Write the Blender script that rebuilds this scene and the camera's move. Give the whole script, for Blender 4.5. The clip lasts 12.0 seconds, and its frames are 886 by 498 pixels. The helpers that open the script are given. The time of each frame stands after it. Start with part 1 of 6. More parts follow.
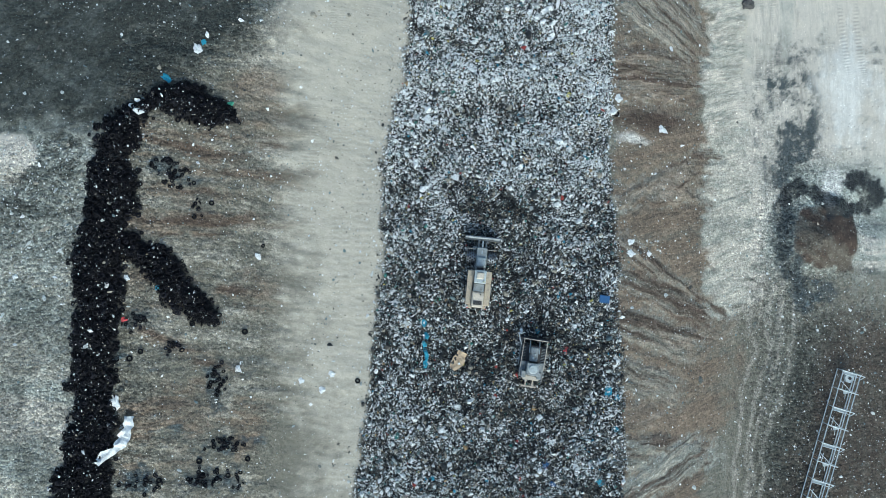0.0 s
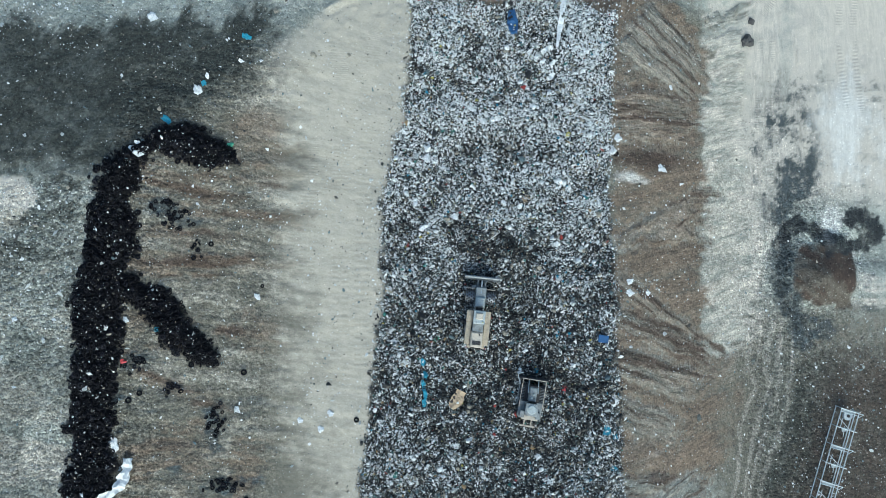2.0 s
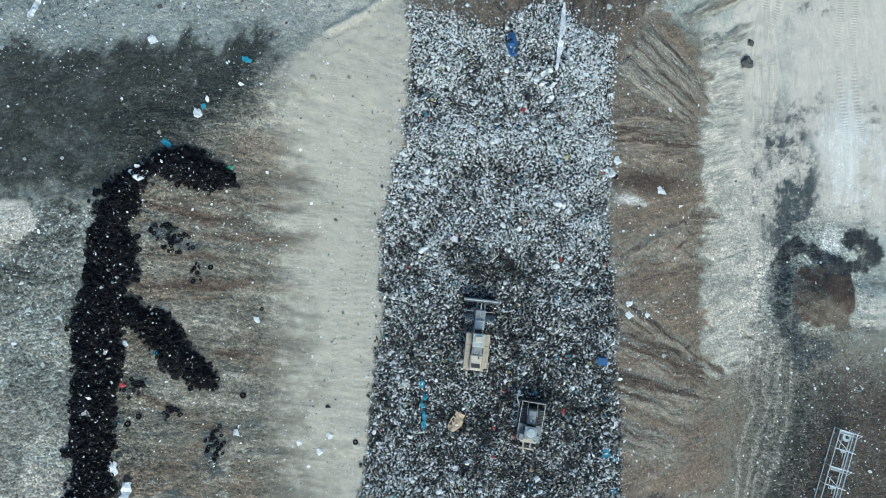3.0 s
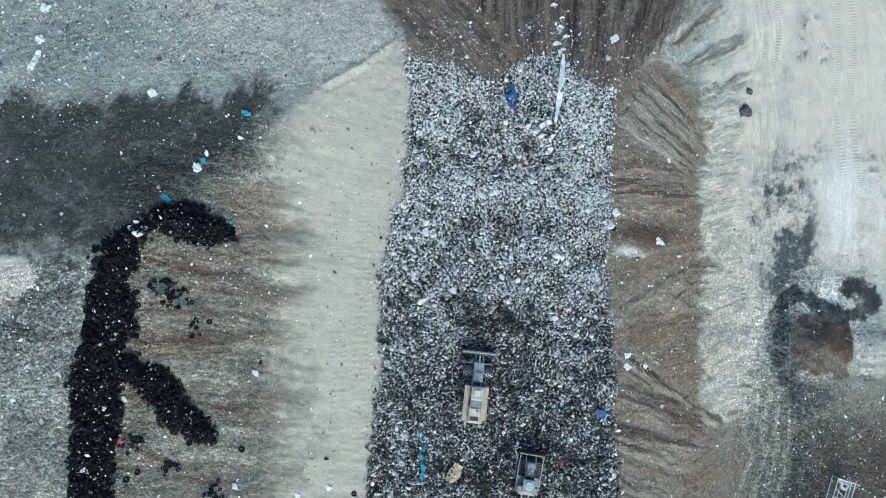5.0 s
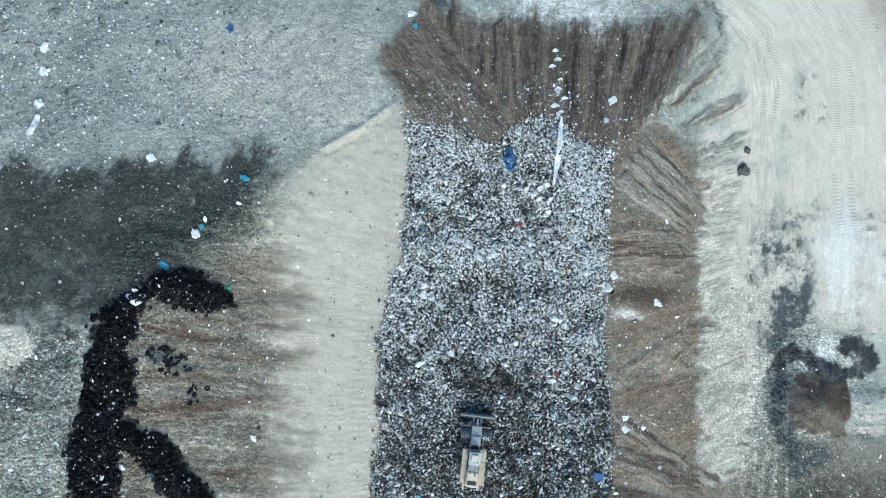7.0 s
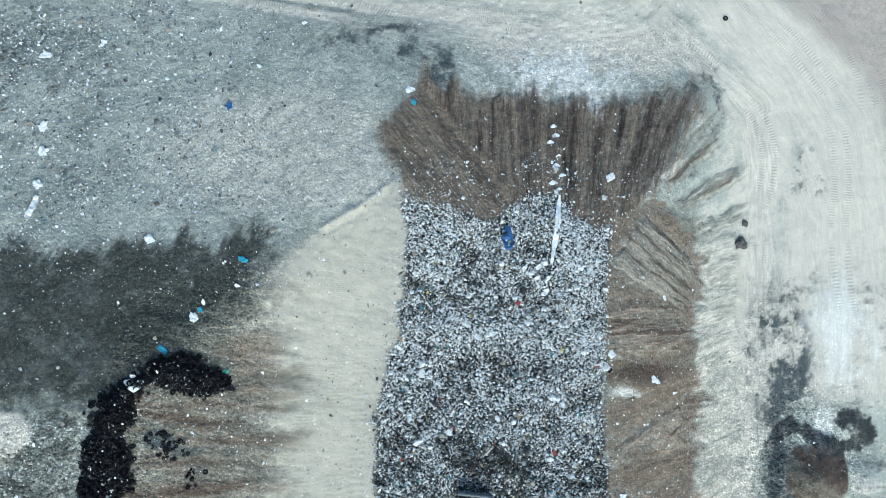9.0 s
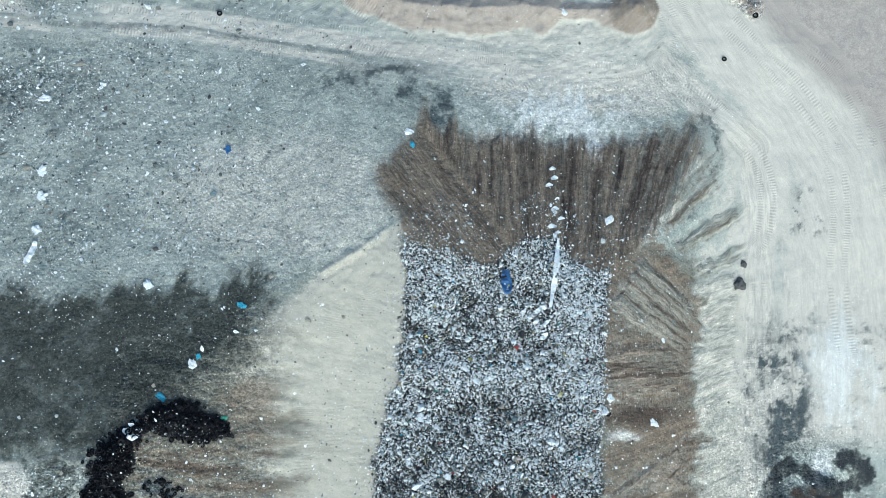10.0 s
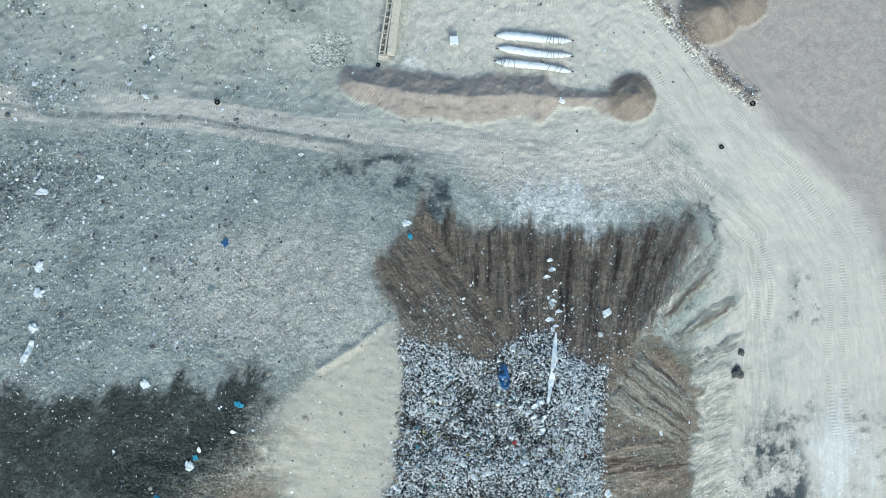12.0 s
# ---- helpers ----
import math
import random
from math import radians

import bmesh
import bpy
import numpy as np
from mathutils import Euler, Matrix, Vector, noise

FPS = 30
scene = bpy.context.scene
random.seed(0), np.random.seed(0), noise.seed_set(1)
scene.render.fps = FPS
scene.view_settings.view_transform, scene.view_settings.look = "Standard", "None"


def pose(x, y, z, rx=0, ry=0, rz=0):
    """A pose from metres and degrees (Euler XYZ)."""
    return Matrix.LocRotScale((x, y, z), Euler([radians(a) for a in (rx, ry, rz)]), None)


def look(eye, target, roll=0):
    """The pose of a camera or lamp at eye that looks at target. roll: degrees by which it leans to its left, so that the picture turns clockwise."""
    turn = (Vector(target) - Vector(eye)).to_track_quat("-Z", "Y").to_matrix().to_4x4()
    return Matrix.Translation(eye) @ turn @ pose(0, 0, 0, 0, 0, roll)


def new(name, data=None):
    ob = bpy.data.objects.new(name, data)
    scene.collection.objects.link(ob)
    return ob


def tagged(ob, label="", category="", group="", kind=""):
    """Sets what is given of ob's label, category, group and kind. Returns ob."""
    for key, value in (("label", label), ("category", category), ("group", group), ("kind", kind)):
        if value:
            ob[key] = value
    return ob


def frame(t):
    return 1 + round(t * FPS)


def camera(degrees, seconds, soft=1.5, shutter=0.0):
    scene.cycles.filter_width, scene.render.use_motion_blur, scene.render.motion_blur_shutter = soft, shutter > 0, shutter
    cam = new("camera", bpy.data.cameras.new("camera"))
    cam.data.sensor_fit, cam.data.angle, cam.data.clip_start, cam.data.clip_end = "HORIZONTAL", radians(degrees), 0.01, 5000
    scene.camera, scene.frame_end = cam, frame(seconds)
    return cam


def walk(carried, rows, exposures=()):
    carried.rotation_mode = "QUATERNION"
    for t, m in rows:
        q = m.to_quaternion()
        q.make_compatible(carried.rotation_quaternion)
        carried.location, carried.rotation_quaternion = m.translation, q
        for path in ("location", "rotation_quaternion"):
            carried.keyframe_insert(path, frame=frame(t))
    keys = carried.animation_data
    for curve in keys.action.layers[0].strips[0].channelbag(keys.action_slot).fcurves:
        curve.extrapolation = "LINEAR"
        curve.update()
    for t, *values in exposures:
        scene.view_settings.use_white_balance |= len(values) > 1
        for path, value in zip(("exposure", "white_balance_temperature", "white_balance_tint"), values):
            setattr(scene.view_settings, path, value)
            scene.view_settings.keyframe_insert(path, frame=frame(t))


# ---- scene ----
cam = camera(61.5, 12.0, soft=0.75)
METRES, EYE, TILT, LEAN, TURN = 50.0, 105.5, -90.0, 0.0, 0.0
EXPOSURE, KELVIN, TINT = 0.80, 5660.0, -6.0
ROWS = [
    (0.0, 0.0, 0.0, 0.0, 0.0, 0.0, -0.0),
    (0.5, 0.0018, -0.0006, 0.023, 0.04, 0.03, -0.05),
    (1.0, 0.0022, -0.0009, 0.0468, 0.03, 0.07, -0.09),
    (1.5, 0.0018, -0.0012, 0.0714, 0.01, 0.1, -0.13),
    (2.0, 0.0017, -0.0017, 0.0981, -0.01, 0.11, -0.17),
    (2.5, 0.0017, -0.0026, 0.1256, -0.02, 0.13, -0.22),
    (3.0, 0.0016, -0.0034, 0.1545, -0.05, 0.16, -0.28),
    (5.0, 0.0025, -0.0064, 0.2875, -0.09, 0.21, -0.41),
    (5.5, 0.0033, -0.0071, 0.3243, -0.1, 0.25, -0.44),
    (6.0, 0.0033, -0.0081, 0.3624, -0.12, 0.28, -0.48),
    (6.5, 0.0046, -0.0091, 0.4014, -0.11, 0.36, -0.49),
    (7.0, 0.0052, -0.01, 0.4454, -0.12, 0.39, -0.51),
    (9.0, 0.0057, -0.0141, 0.6453, -0.2, 0.57, -0.58),
    (9.5, 0.006, -0.0151, 0.6994, -0.22, 0.66, -0.58),
    (10.0, 0.0078, -0.0159, 0.7573, -0.2, 0.67, -0.59),
    (10.5, 0.0069, -0.0164, 0.8142, -0.25, 0.77, -0.59),
    (11.0, 0.0066, -0.017, 0.8751, -0.29, 0.79, -0.6),
    (11.5, 0.0074, -0.0176, 0.936, -0.29, 0.85, -0.6),
    (12.0, 0.0068, -0.0181, 0.9997, -0.34, 0.9, -0.61),
]
walk(cam, [(t, pose(0, 0, EYE, TILT, LEAN, TURN) @ pose(METRES * x, METRES * y, METRES * z, 90 + pitch, roll, yaw)) for t, x, y, z, yaw, pitch, roll in ROWS],
     exposures=[(t, EXPOSURE + e, KELVIN, TINT) for t, e in ((0.0, -0.27), (2.5, -0.26), (5.0, -0.20), (6.0, -0.14), (7.0, -0.04), (9.0, -0.01), (10.5, -0.03), (12.0, -0.16))])

# ---- light: a bright overcast day, a veiled sun standing south-south-east ----
SUN_HEIGHT, SUN_TURN = 40.0, 165.0
world = bpy.data.worlds.new("overcast_sky")
scene.world = world
world.use_nodes = True
wn = world.node_tree
sky = wn.nodes.new("ShaderNodeTexSky")
sky.sky_type, sky.sun_disc = "NISHITA", False
sky.sun_elevation, sky.sun_rotation = radians(SUN_HEIGHT), radians(SUN_TURN)
sky.dust_density, sky.air_density = 3.0, 1.0
wn.links.new(sky.outputs["Color"], wn.nodes["Background"].inputs["Color"])
wn.nodes["Background"].inputs["Strength"].default_value = 0.125
sun = new("sun", bpy.data.lights.new("sun", "SUN"))
sun.data.energy, sun.data.angle, sun.data.color = 1.15, radians(20), (1.0, 0.96, 0.9)
toward = Vector((math.sin(radians(SUN_TURN)), math.cos(radians(SUN_TURN)), math.tan(radians(SUN_HEIGHT))))
sun.matrix_basis = look(toward * 200, (0, 0, 0))

# ---- noise and plan shapes ----
RNG = np.random.default_rng(7)
TABLE = RNG.random((256, 256))


def vnoise(x, y):
    """Smooth value noise, 0 to 1, one cell a unit."""
    x, y = np.asarray(x, float), np.asarray(y, float)
    i, j = np.floor(x).astype(int), np.floor(y).astype(int)
    u, v = x - i, y - j
    u, v = u * u * (3 - 2 * u), v * v * (3 - 2 * v)
    a, b = TABLE[i % 256, j % 256], TABLE[(i + 1) % 256, j % 256]
    c, d = TABLE[i % 256, (j + 1) % 256], TABLE[(i + 1) % 256, (j + 1) % 256]
    return (a * (1 - u) + b * u) * (1 - v) + (c * (1 - u) + d * u) * v


def fbm(x, y, octaves=4, gain=0.55):
    total, amp, norm = 0.0, 1.0, 0.0
    for k in range(octaves):
        total, norm = total + amp * vnoise(x + 17.3 * k, y - 9.1 * k), norm + amp
        x, y, amp = x * 2.03, y * 2.03, amp * gain
    return total / norm


def step(a, b, v):
    u = np.clip((v - a) / (b - a), 0, 1)
    return u * u * (3 - 2 * u)


def smin(a, b, k):
    h = np.clip(0.5 + 0.5 * (b - a) / k, 0, 1)
    return b + (a - b) * h - k * h * (1 - h)


def smax(a, b, k):
    return -smin(-a, -b, k)


def line_distance(x, y, pts):
    """Distance to a polyline, and how far along it, 0 to 1."""
    best, along = np.full(np.shape(x), 1e9), np.zeros(np.shape(x))
    for n, ((ax, ay), (bx, by)) in enumerate(zip(pts, pts[1:])):
        t = np.clip(((x - ax) * (bx - ax) + (y - ay) * (by - ay)) / ((bx - ax) ** 2 + (by - ay) ** 2), 0, 1)
        d = np.hypot(x - ax - t * (bx - ax), y - ay - t * (by - ay))
        along = np.where(d < best, (n + t) / (len(pts) - 1), along)
        best = np.minimum(best, d)
    return best, along


def inside(x, y, pts):
    """Signed distance to a closed outline, positive inside."""
    ring = list(pts) + [pts[0]]
    d, _ = line_distance(x, y, ring)
    odd = np.zeros(np.shape(x), bool)
    for (ax, ay), (bx, by) in zip(ring, ring[1:]):
        if ay != by:
            odd ^= ((ay > y) != (by > y)) & (x < (bx - ax) * (y - ay) / (by - ay) + ax)
    return np.where(odd, d, -d)


def blob(x, y, cx, cy, rx, ry):
    """1 in the middle of an oval, 0 on its rim, negative outside."""
    return 1 - np.hypot((x - cx) / rx, (y - cy) / ry)


# ---- the lie of the land ----
EDGE_Y = [-60, -32, -20, -9, 0, 10, 14.5, 18, 22, 27, 33, 41]
EDGE_L = [-12.5, -11.4, -9.8, -8.8, -7.7, -8.1, -7.5, -6.2, -4.9, -4.6, -4.2, -4.5]
EDGE_R = [24, 23.6, 23.4, 23.0, 22.8, 21.8, 21.5, 22, 22.0, 21.9, 22.3, 23]
TOP_X = [-6, -2.2, 1.5, 5.2, 7.5, 9.7, 12, 15.8, 18, 21.7, 25]
TOP_Y = [40.5, 39.7, 38.6, 37.5, 36.8, 39, 40.5, 40.5, 37.6, 36.1, 36.8]
BERM = [(-12, 75.2), (-4, 73.6), (5, 73.2), (12, 73.6), (17, 73.2), (23, 73.4)]
TYRES = [(-42.5, -34), (-42, -29.2), (-41.6, -23.8), (-41.1, -19.8), (-41.3, -16.5), (-40.8, -13.2), (-40.5, -7.9), (-40.7, -3.9), (-39.9, 0.1),
         (-39.3, 4.1), (-39, 8.1), (-38.7, 12.1), (-37.5, 15.2), (-35.1, 17), (-33, 18.1), (-30.5, 17.2), (-28, 16.7), (-26.2, 16.2)]
TYRES_HALF = [3.4, 3.4, 3.3, 2.8, 2.8, 2.5, 2.7, 2.8, 3.1, 2.9, 2.8, 2.6, 1.9, 1.5, 2.4, 2.6, 2.2, 1.4]
SPUR = [(-38.5, 0.9), (-35, -0.9), (-32.3, -4), (-30.5, -6.1), (-28.8, -8.2)]
SPUR_HALF = [2.6, 1.9, 2.1, 2.0, 1.4]


CLUMPS = ((-33.4, 9.9, 1.6, 1.0), (-31.8, 8.4, 1.8, 1.4), (-36.6, -8.8, 1.4, 1.2), (-32.6, -12, 1.3, 0.9), (-27.6, -15.8, 1.2, 2.2),
          (-26.5, -24.0, 2.6, 0.9), (-28.6, -27.6, 2.4, 1.2), (-35.5, -28, 1.8, 1.4), (-25.4, -28.4, 0.9, 1.6), (-29.6, 5.0, 0.9, 1.6))


def refuse_depth(x, y):
    """How far inside the refuse cell a place is, in metres."""
    wob = 0.9 * (fbm(x * 0.55, y * 0.55, 3) - 0.5)
    side = np.minimum(x - np.interp(y, EDGE_Y, EDGE_L), np.interp(y, EDGE_Y, EDGE_R) - x)
    return np.minimum(side, np.interp(x, TOP_X, TOP_Y) - y) + wob * 1.4


def tyre_depth(x, y):
    """How far inside the heap of tyres a place is, in metres."""
    d1, a1 = line_distance(x, y, TYRES)
    d2, a2 = line_distance(x, y, SPUR)
    h1 = np.interp(a1, np.linspace(0, 1, len(TYRES)), TYRES_HALF)
    h2 = np.interp(a2, np.linspace(0, 1, len(SPUR)), SPUR_HALF)
    return np.maximum(h1 - d1, h2 - d2) + 3.0 * (fbm(x * 0.45, y * 0.45, 4, 0.65) - 0.5)


def landform(x, y):
    """The filled hill: a terrace of refuse, a slope up to the west, one down to the east, and a fall to the north."""
    west = smin(8.6 + 0.31 * (-9.0 - x), 19.3, 3.0)
    east = smin(8.5, 8.5 - 0.43 * (x - 23.0), 1.5)
    z = smin(smax(east, west, 0.5), 19.3 - 0.27 * (y - 12) - 0.07 * (x + 51), 1.2)
    z = smax(z, 0.0, 1.5)
    return z * step(-170, -90, y) * step(-190, -110, x)


WINDROW = [(30, 89), (34, 84.5), (38, 80), (42, 76.5), (45, 74)]


def heaps(x, y):
    """Loose soil heaped by the bucket: the long berm, cones of soil and the hollow in the east."""
    n = fbm(x * 0.45, y * 0.45, 4) - 0.5
    d, a = line_distance(x, y, BERM)
    crest = np.interp(a, [0, 0.15, 0.6, 0.72, 0.8, 1], [1.3, 2.0, 1.8, 1.9, 0.9, 0.8])
    z = np.maximum(0, crest - 0.50 * d + 1.0 * n)
    for cx, cy, r, h in ((27.6, 73.6, 4.0, 2.6), (38.8, 85.6, 4.8, 3.8), (43.6, 87.6, 4.2, 2.4), (23.6, 73.2, 2.6, 0.9)):
        z = np.maximum(z, h * (1 - np.hypot(x - cx, y - cy) / r) + 0.8 * n)
    z = np.maximum(z, 2.2 * blob(x, y, 53.0, 1.2, 7.0, 5.2) + 0.9 * n)
    z = np.maximum(z, 1.6 * blob(x, y, 55.0, 6.0, 2.6, 2.0) + 0.5 * n)
    z = np.maximum(z, 0.55 - 0.45 * line_distance(x, y, WINDROW)[0] + 1.2 * n)
    z = np.maximum(z, 0.40 - 0.5 * line_distance(x, y, [(-15, 35.8), (-10.5, 38.6), (-6.2, 42)])[0] + 0.5 * n)
    return smax(z, 0, 0.25) - 1.0 * np.clip(blob(x, y, 60.0, 4.5, 3.5, 4.0), 0, 1)


ROAD_W = [(-75, 73.2), (-60.4, 72.5), (-46.7, 71.6), (-33.6, 70.0), (-17.1, 67.6), (-6, 66.8), (6.9, 66.0), (18.3, 65.6), (27, 67.2), (32.9, 73.2), (31, 80), (24, 90)]
ROAD_N = [(20, 96), (27.9, 85.4), (34.5, 79.7), (39.4, 73.3), (44.3, 66.8), (50.8, 60.4), (56.5, 51.5), (59.8, 39.4), (60.7, 16.7), (62, -60)]
ROAD_E = [(31, 66), (38.4, 59.4), (45.1, 53.8), (46.4, 45.8), (46, 35.3), (46.3, 22), (46.5, 8.9), (46.1, 0.9), (45.5, -4.7), (44.9, -12.7), (43.2, -20.7), (41.9, -35.2), (41, -60)]
ROAD_S = [(49.0, 0), (48.9, -4.7), (48.1, -12.7), (46.5, -20.7), (44.5, -35.3), (43.5, -60)]


def ruts(x, y, road, half, pitch):
    """Wheel ruts and tread marks that run along a road, uneven and broken."""
    wx = x + 1.6 * (fbm(x * 0.05, y * 0.05, 2) - 0.5)
    d, a = line_distance(wx, y, road)
    along = a * 25.0 * (len(road) - 1) / 12.0
    rut = fbm(d / pitch + 7, along * 0.35, 3, 0.6) - 0.5
    return rut * step(half, half * 0.5, d) * (0.4 + 1.2 * vnoise(along * 0.6, d * 0.2))


def west_bank(x, y):
    """1 on the graded slope between tyres and refuse."""
    return step(-40.5, -37.5, x) * step(-3.5, -6, x + 0 * y) * step(38, 26, y - 0.35 * (x + 20))


def east_bank(x, y):
    return step(22.5, 24.5, x) * step(47, 41, x) * step(44, 38, y + 0.2 * (x - 23))


def face(x, y):
    """Signed distance into the dark soil face at the north end of the refuse."""
    xs, ys = x + 2.4 * (fbm(x * 0.5, y * 0.12, 3) - 0.5), y + 5.0 * (fbm(x * 0.5, y * 0.06, 4, 0.7) - 0.5)
    return inside(xs, ys, [(-8.4, 48.5), (-5.6, 53.5), (-2, 60), (1, 56), (3, 55), (20, 54.8), (29, 55), (33, 57.5), (37.5, 60), (38.2, 53), (33, 44), (29.1, 40), (23.5, 35), (15, 36), (8, 35.5), (2, 37), (-4.5, 40)])


# pushes of the machines: root x, y, heading, length, half width, widening, amount
EAST_PUSH = [(22, 23, 0, 15, 4.6, 0.0, 0.95), (24.5, 35.2, -36, 16, 5.6, -0.35, 0.7), (22, 6, 15, 17, 1.7, 1.9, 0.9), (33, 12.8, 2, 7.5, 1.2, 0.2, 0.8),
             (22, 1.6, -37, 23, 2.4, 0.3, 0.85), (22, -3.6, -23, 18, 2.6, 0.1, 0.85), (22, -9.2, -19, 17, 2.9, 0.2, 0.8), (22, -15.4, -24, 14, 3.1, 0.1, 0.75),
             (22, -26.2, -10, 16, 3.0, 0.2, 0.6), (23, -33, 24, 17, 2.8, 0.4, 0.45)]
FACE_EAST_PUSH = [(30.5, 42.5, 40, 14, 2.2, 0.1, 0.7), (32.5, 39, 31, 14, 1.9, 0.2, 0.55), (35.5, 35.8, 22, 10, 1.8, 0.2, 0.4), (32.5, 46.5, 47, 10, 1.8, 0.1, 0.45)]
WEST_PUSH = [(-36, 13.5, -14, 18, 1.5, 0.7, 0.85), (-30, 14.2, -3, 18, 1.2, 0.9, 0.7), (-26, 17.4, -3, 13, 1.5, 0.6, 0.7), (-35.5, 7.2, -8, 13, 1.3, 0.8, 0.8), (-38, 2.8, 2, 22, 1.7, 0.5, 1.0),
             (-28, 9.2, -3, 15, 1.2, 0.8, 0.75), (-28.5, -5.2, -8, 6, 1.6, 0.1, 0.95), (-37, -9, -27, 13, 1.6, 0.5, 0.85), (-31, -13.4, -10, 9, 1.4, 0.5, 0.7),
             (-37, -20, 9, 9, 1.6, 0.4, 0.8), (-35, -25.5, -6, 10, 1.5, 0.5, 0.6), (-33, -31, 4, 11, 1.6, 0.4, 0.5)]


def all_pushes():
    """Every push with its kind: the fans on both banks, small ones on the pale toe in the east, long ones down the north face."""
    dice = random.Random(31)
    out = [("toe", (dice.uniform(34.5, 38.5), y, dice.uniform(-4, 26), dice.uniform(6.0, 10.5), dice.uniform(0.8, 1.7), 0.35, dice.uniform(0.35, 1.0)))
           for y in np.arange(-9, 37, 0.9)]
    out += [("west", p) for p in WEST_PUSH] + [("east", p) for p in EAST_PUSH]
    for x in np.arange(1.0, 33, 0.85):
        top = 54.0 + 2.4 * math.exp(-((x - 13) / 2.0) ** 2) + 2.5 * dice.random() ** 2 + 2.2 * step(25, 33, x) + 4.5 * step(5, 1, x)
        out.append(("face", (x + dice.uniform(-0.4, 0.4) + 5.0 * step(20, 34, x), top, -90 - 27 * step(17, 32, x) + dice.uniform(-4, 4), dice.uniform(13, 21), dice.uniform(0.5, 1.3), 0.15, dice.random() * (0.6 if 15 < x < 24 else 1.0))))
    out += [("diagonal", (x, y, -50 + dice.uniform(-4, 4), dice.uniform(15, 21), 1.5, 0.2, dice.random())) for x, y in ((-8.6, 48.8), (-7.4, 50.6), (-6.2, 52.2), (-4.6, 53.6), (-2.4, 54.2), (-0.6, 52.0))]
    return out + [("face_east", p) for p in FACE_EAST_PUSH]


PUSHES = all_pushes()


def push_layers(kind, much, streak, y):
    """What one push leaves behind: shares of each soil from its streaks, 0 to 1."""
    dark, light = step(0.58, 0.30, streak), step(0.44, 0.72, streak)
    if kind == "toe":
        return {"pale_clay": (0.45 + 0.3 * much) * step(0.70, 0.45, streak), "grey_earth": 0.35 * light, "sand": 0.4 + 0.2 * dark}
    if kind == "west":
        return {"brown_soil": much * (0.62 + 0.5 * dark), "dark_soil": 0.8 * much * dark, "sand": 0.36 * light, "grey_earth": 0.9 + 0 * light}
    if kind == "east":
        return {"brown_soil": much * (0.72 + 0.3 * dark), "dark_soil": 0.8 * dark, "sand": light * (0.6 + 0.38 * step(24, 32, y) + 0.2 * step(-4, -14, y))}
    if kind == "face":
        return {"brown_soil": 0.8 + 0.1 * much, "dark_soil": (0.1 + 0.95 * step(0.7, 0.2, much)) * (0.45 + 0.6 * dark), "olive_soil": 0.5 * step(0.7, 0.25, much) * light * step(40, 48, y),
                "sand": 0.85 * step(0.4, 0.9, much) * (0.3 + 0.7 * light), "pale_clay": 0.75 * step(0.6, 1.0, much) * light * step(43, 52, y), "muck_and_dark_gaps": 0.45 * step(0.5, 0.2, much) * dark}
    if kind == "diagonal":
        return {"brown_soil": 0.8 + 0.2 * much, "dark_soil": 0.55 * dark, "sand": 0.3 * light, "pink_soil": 0.25 * light}
    return {"brown_soil": much * (0.3 + 0.6 * dark), "dark_soil": 0.3 * dark, "pale_clay": 0.7 * light, "grey_earth": 0.5}


PUSH_SOILS = ("brown_soil", "dark_soil", "sand", "pale_clay", "olive_soil", "damp_clay_and_shade", "grey_earth", "muck_and_dark_gaps", "pink_soil")


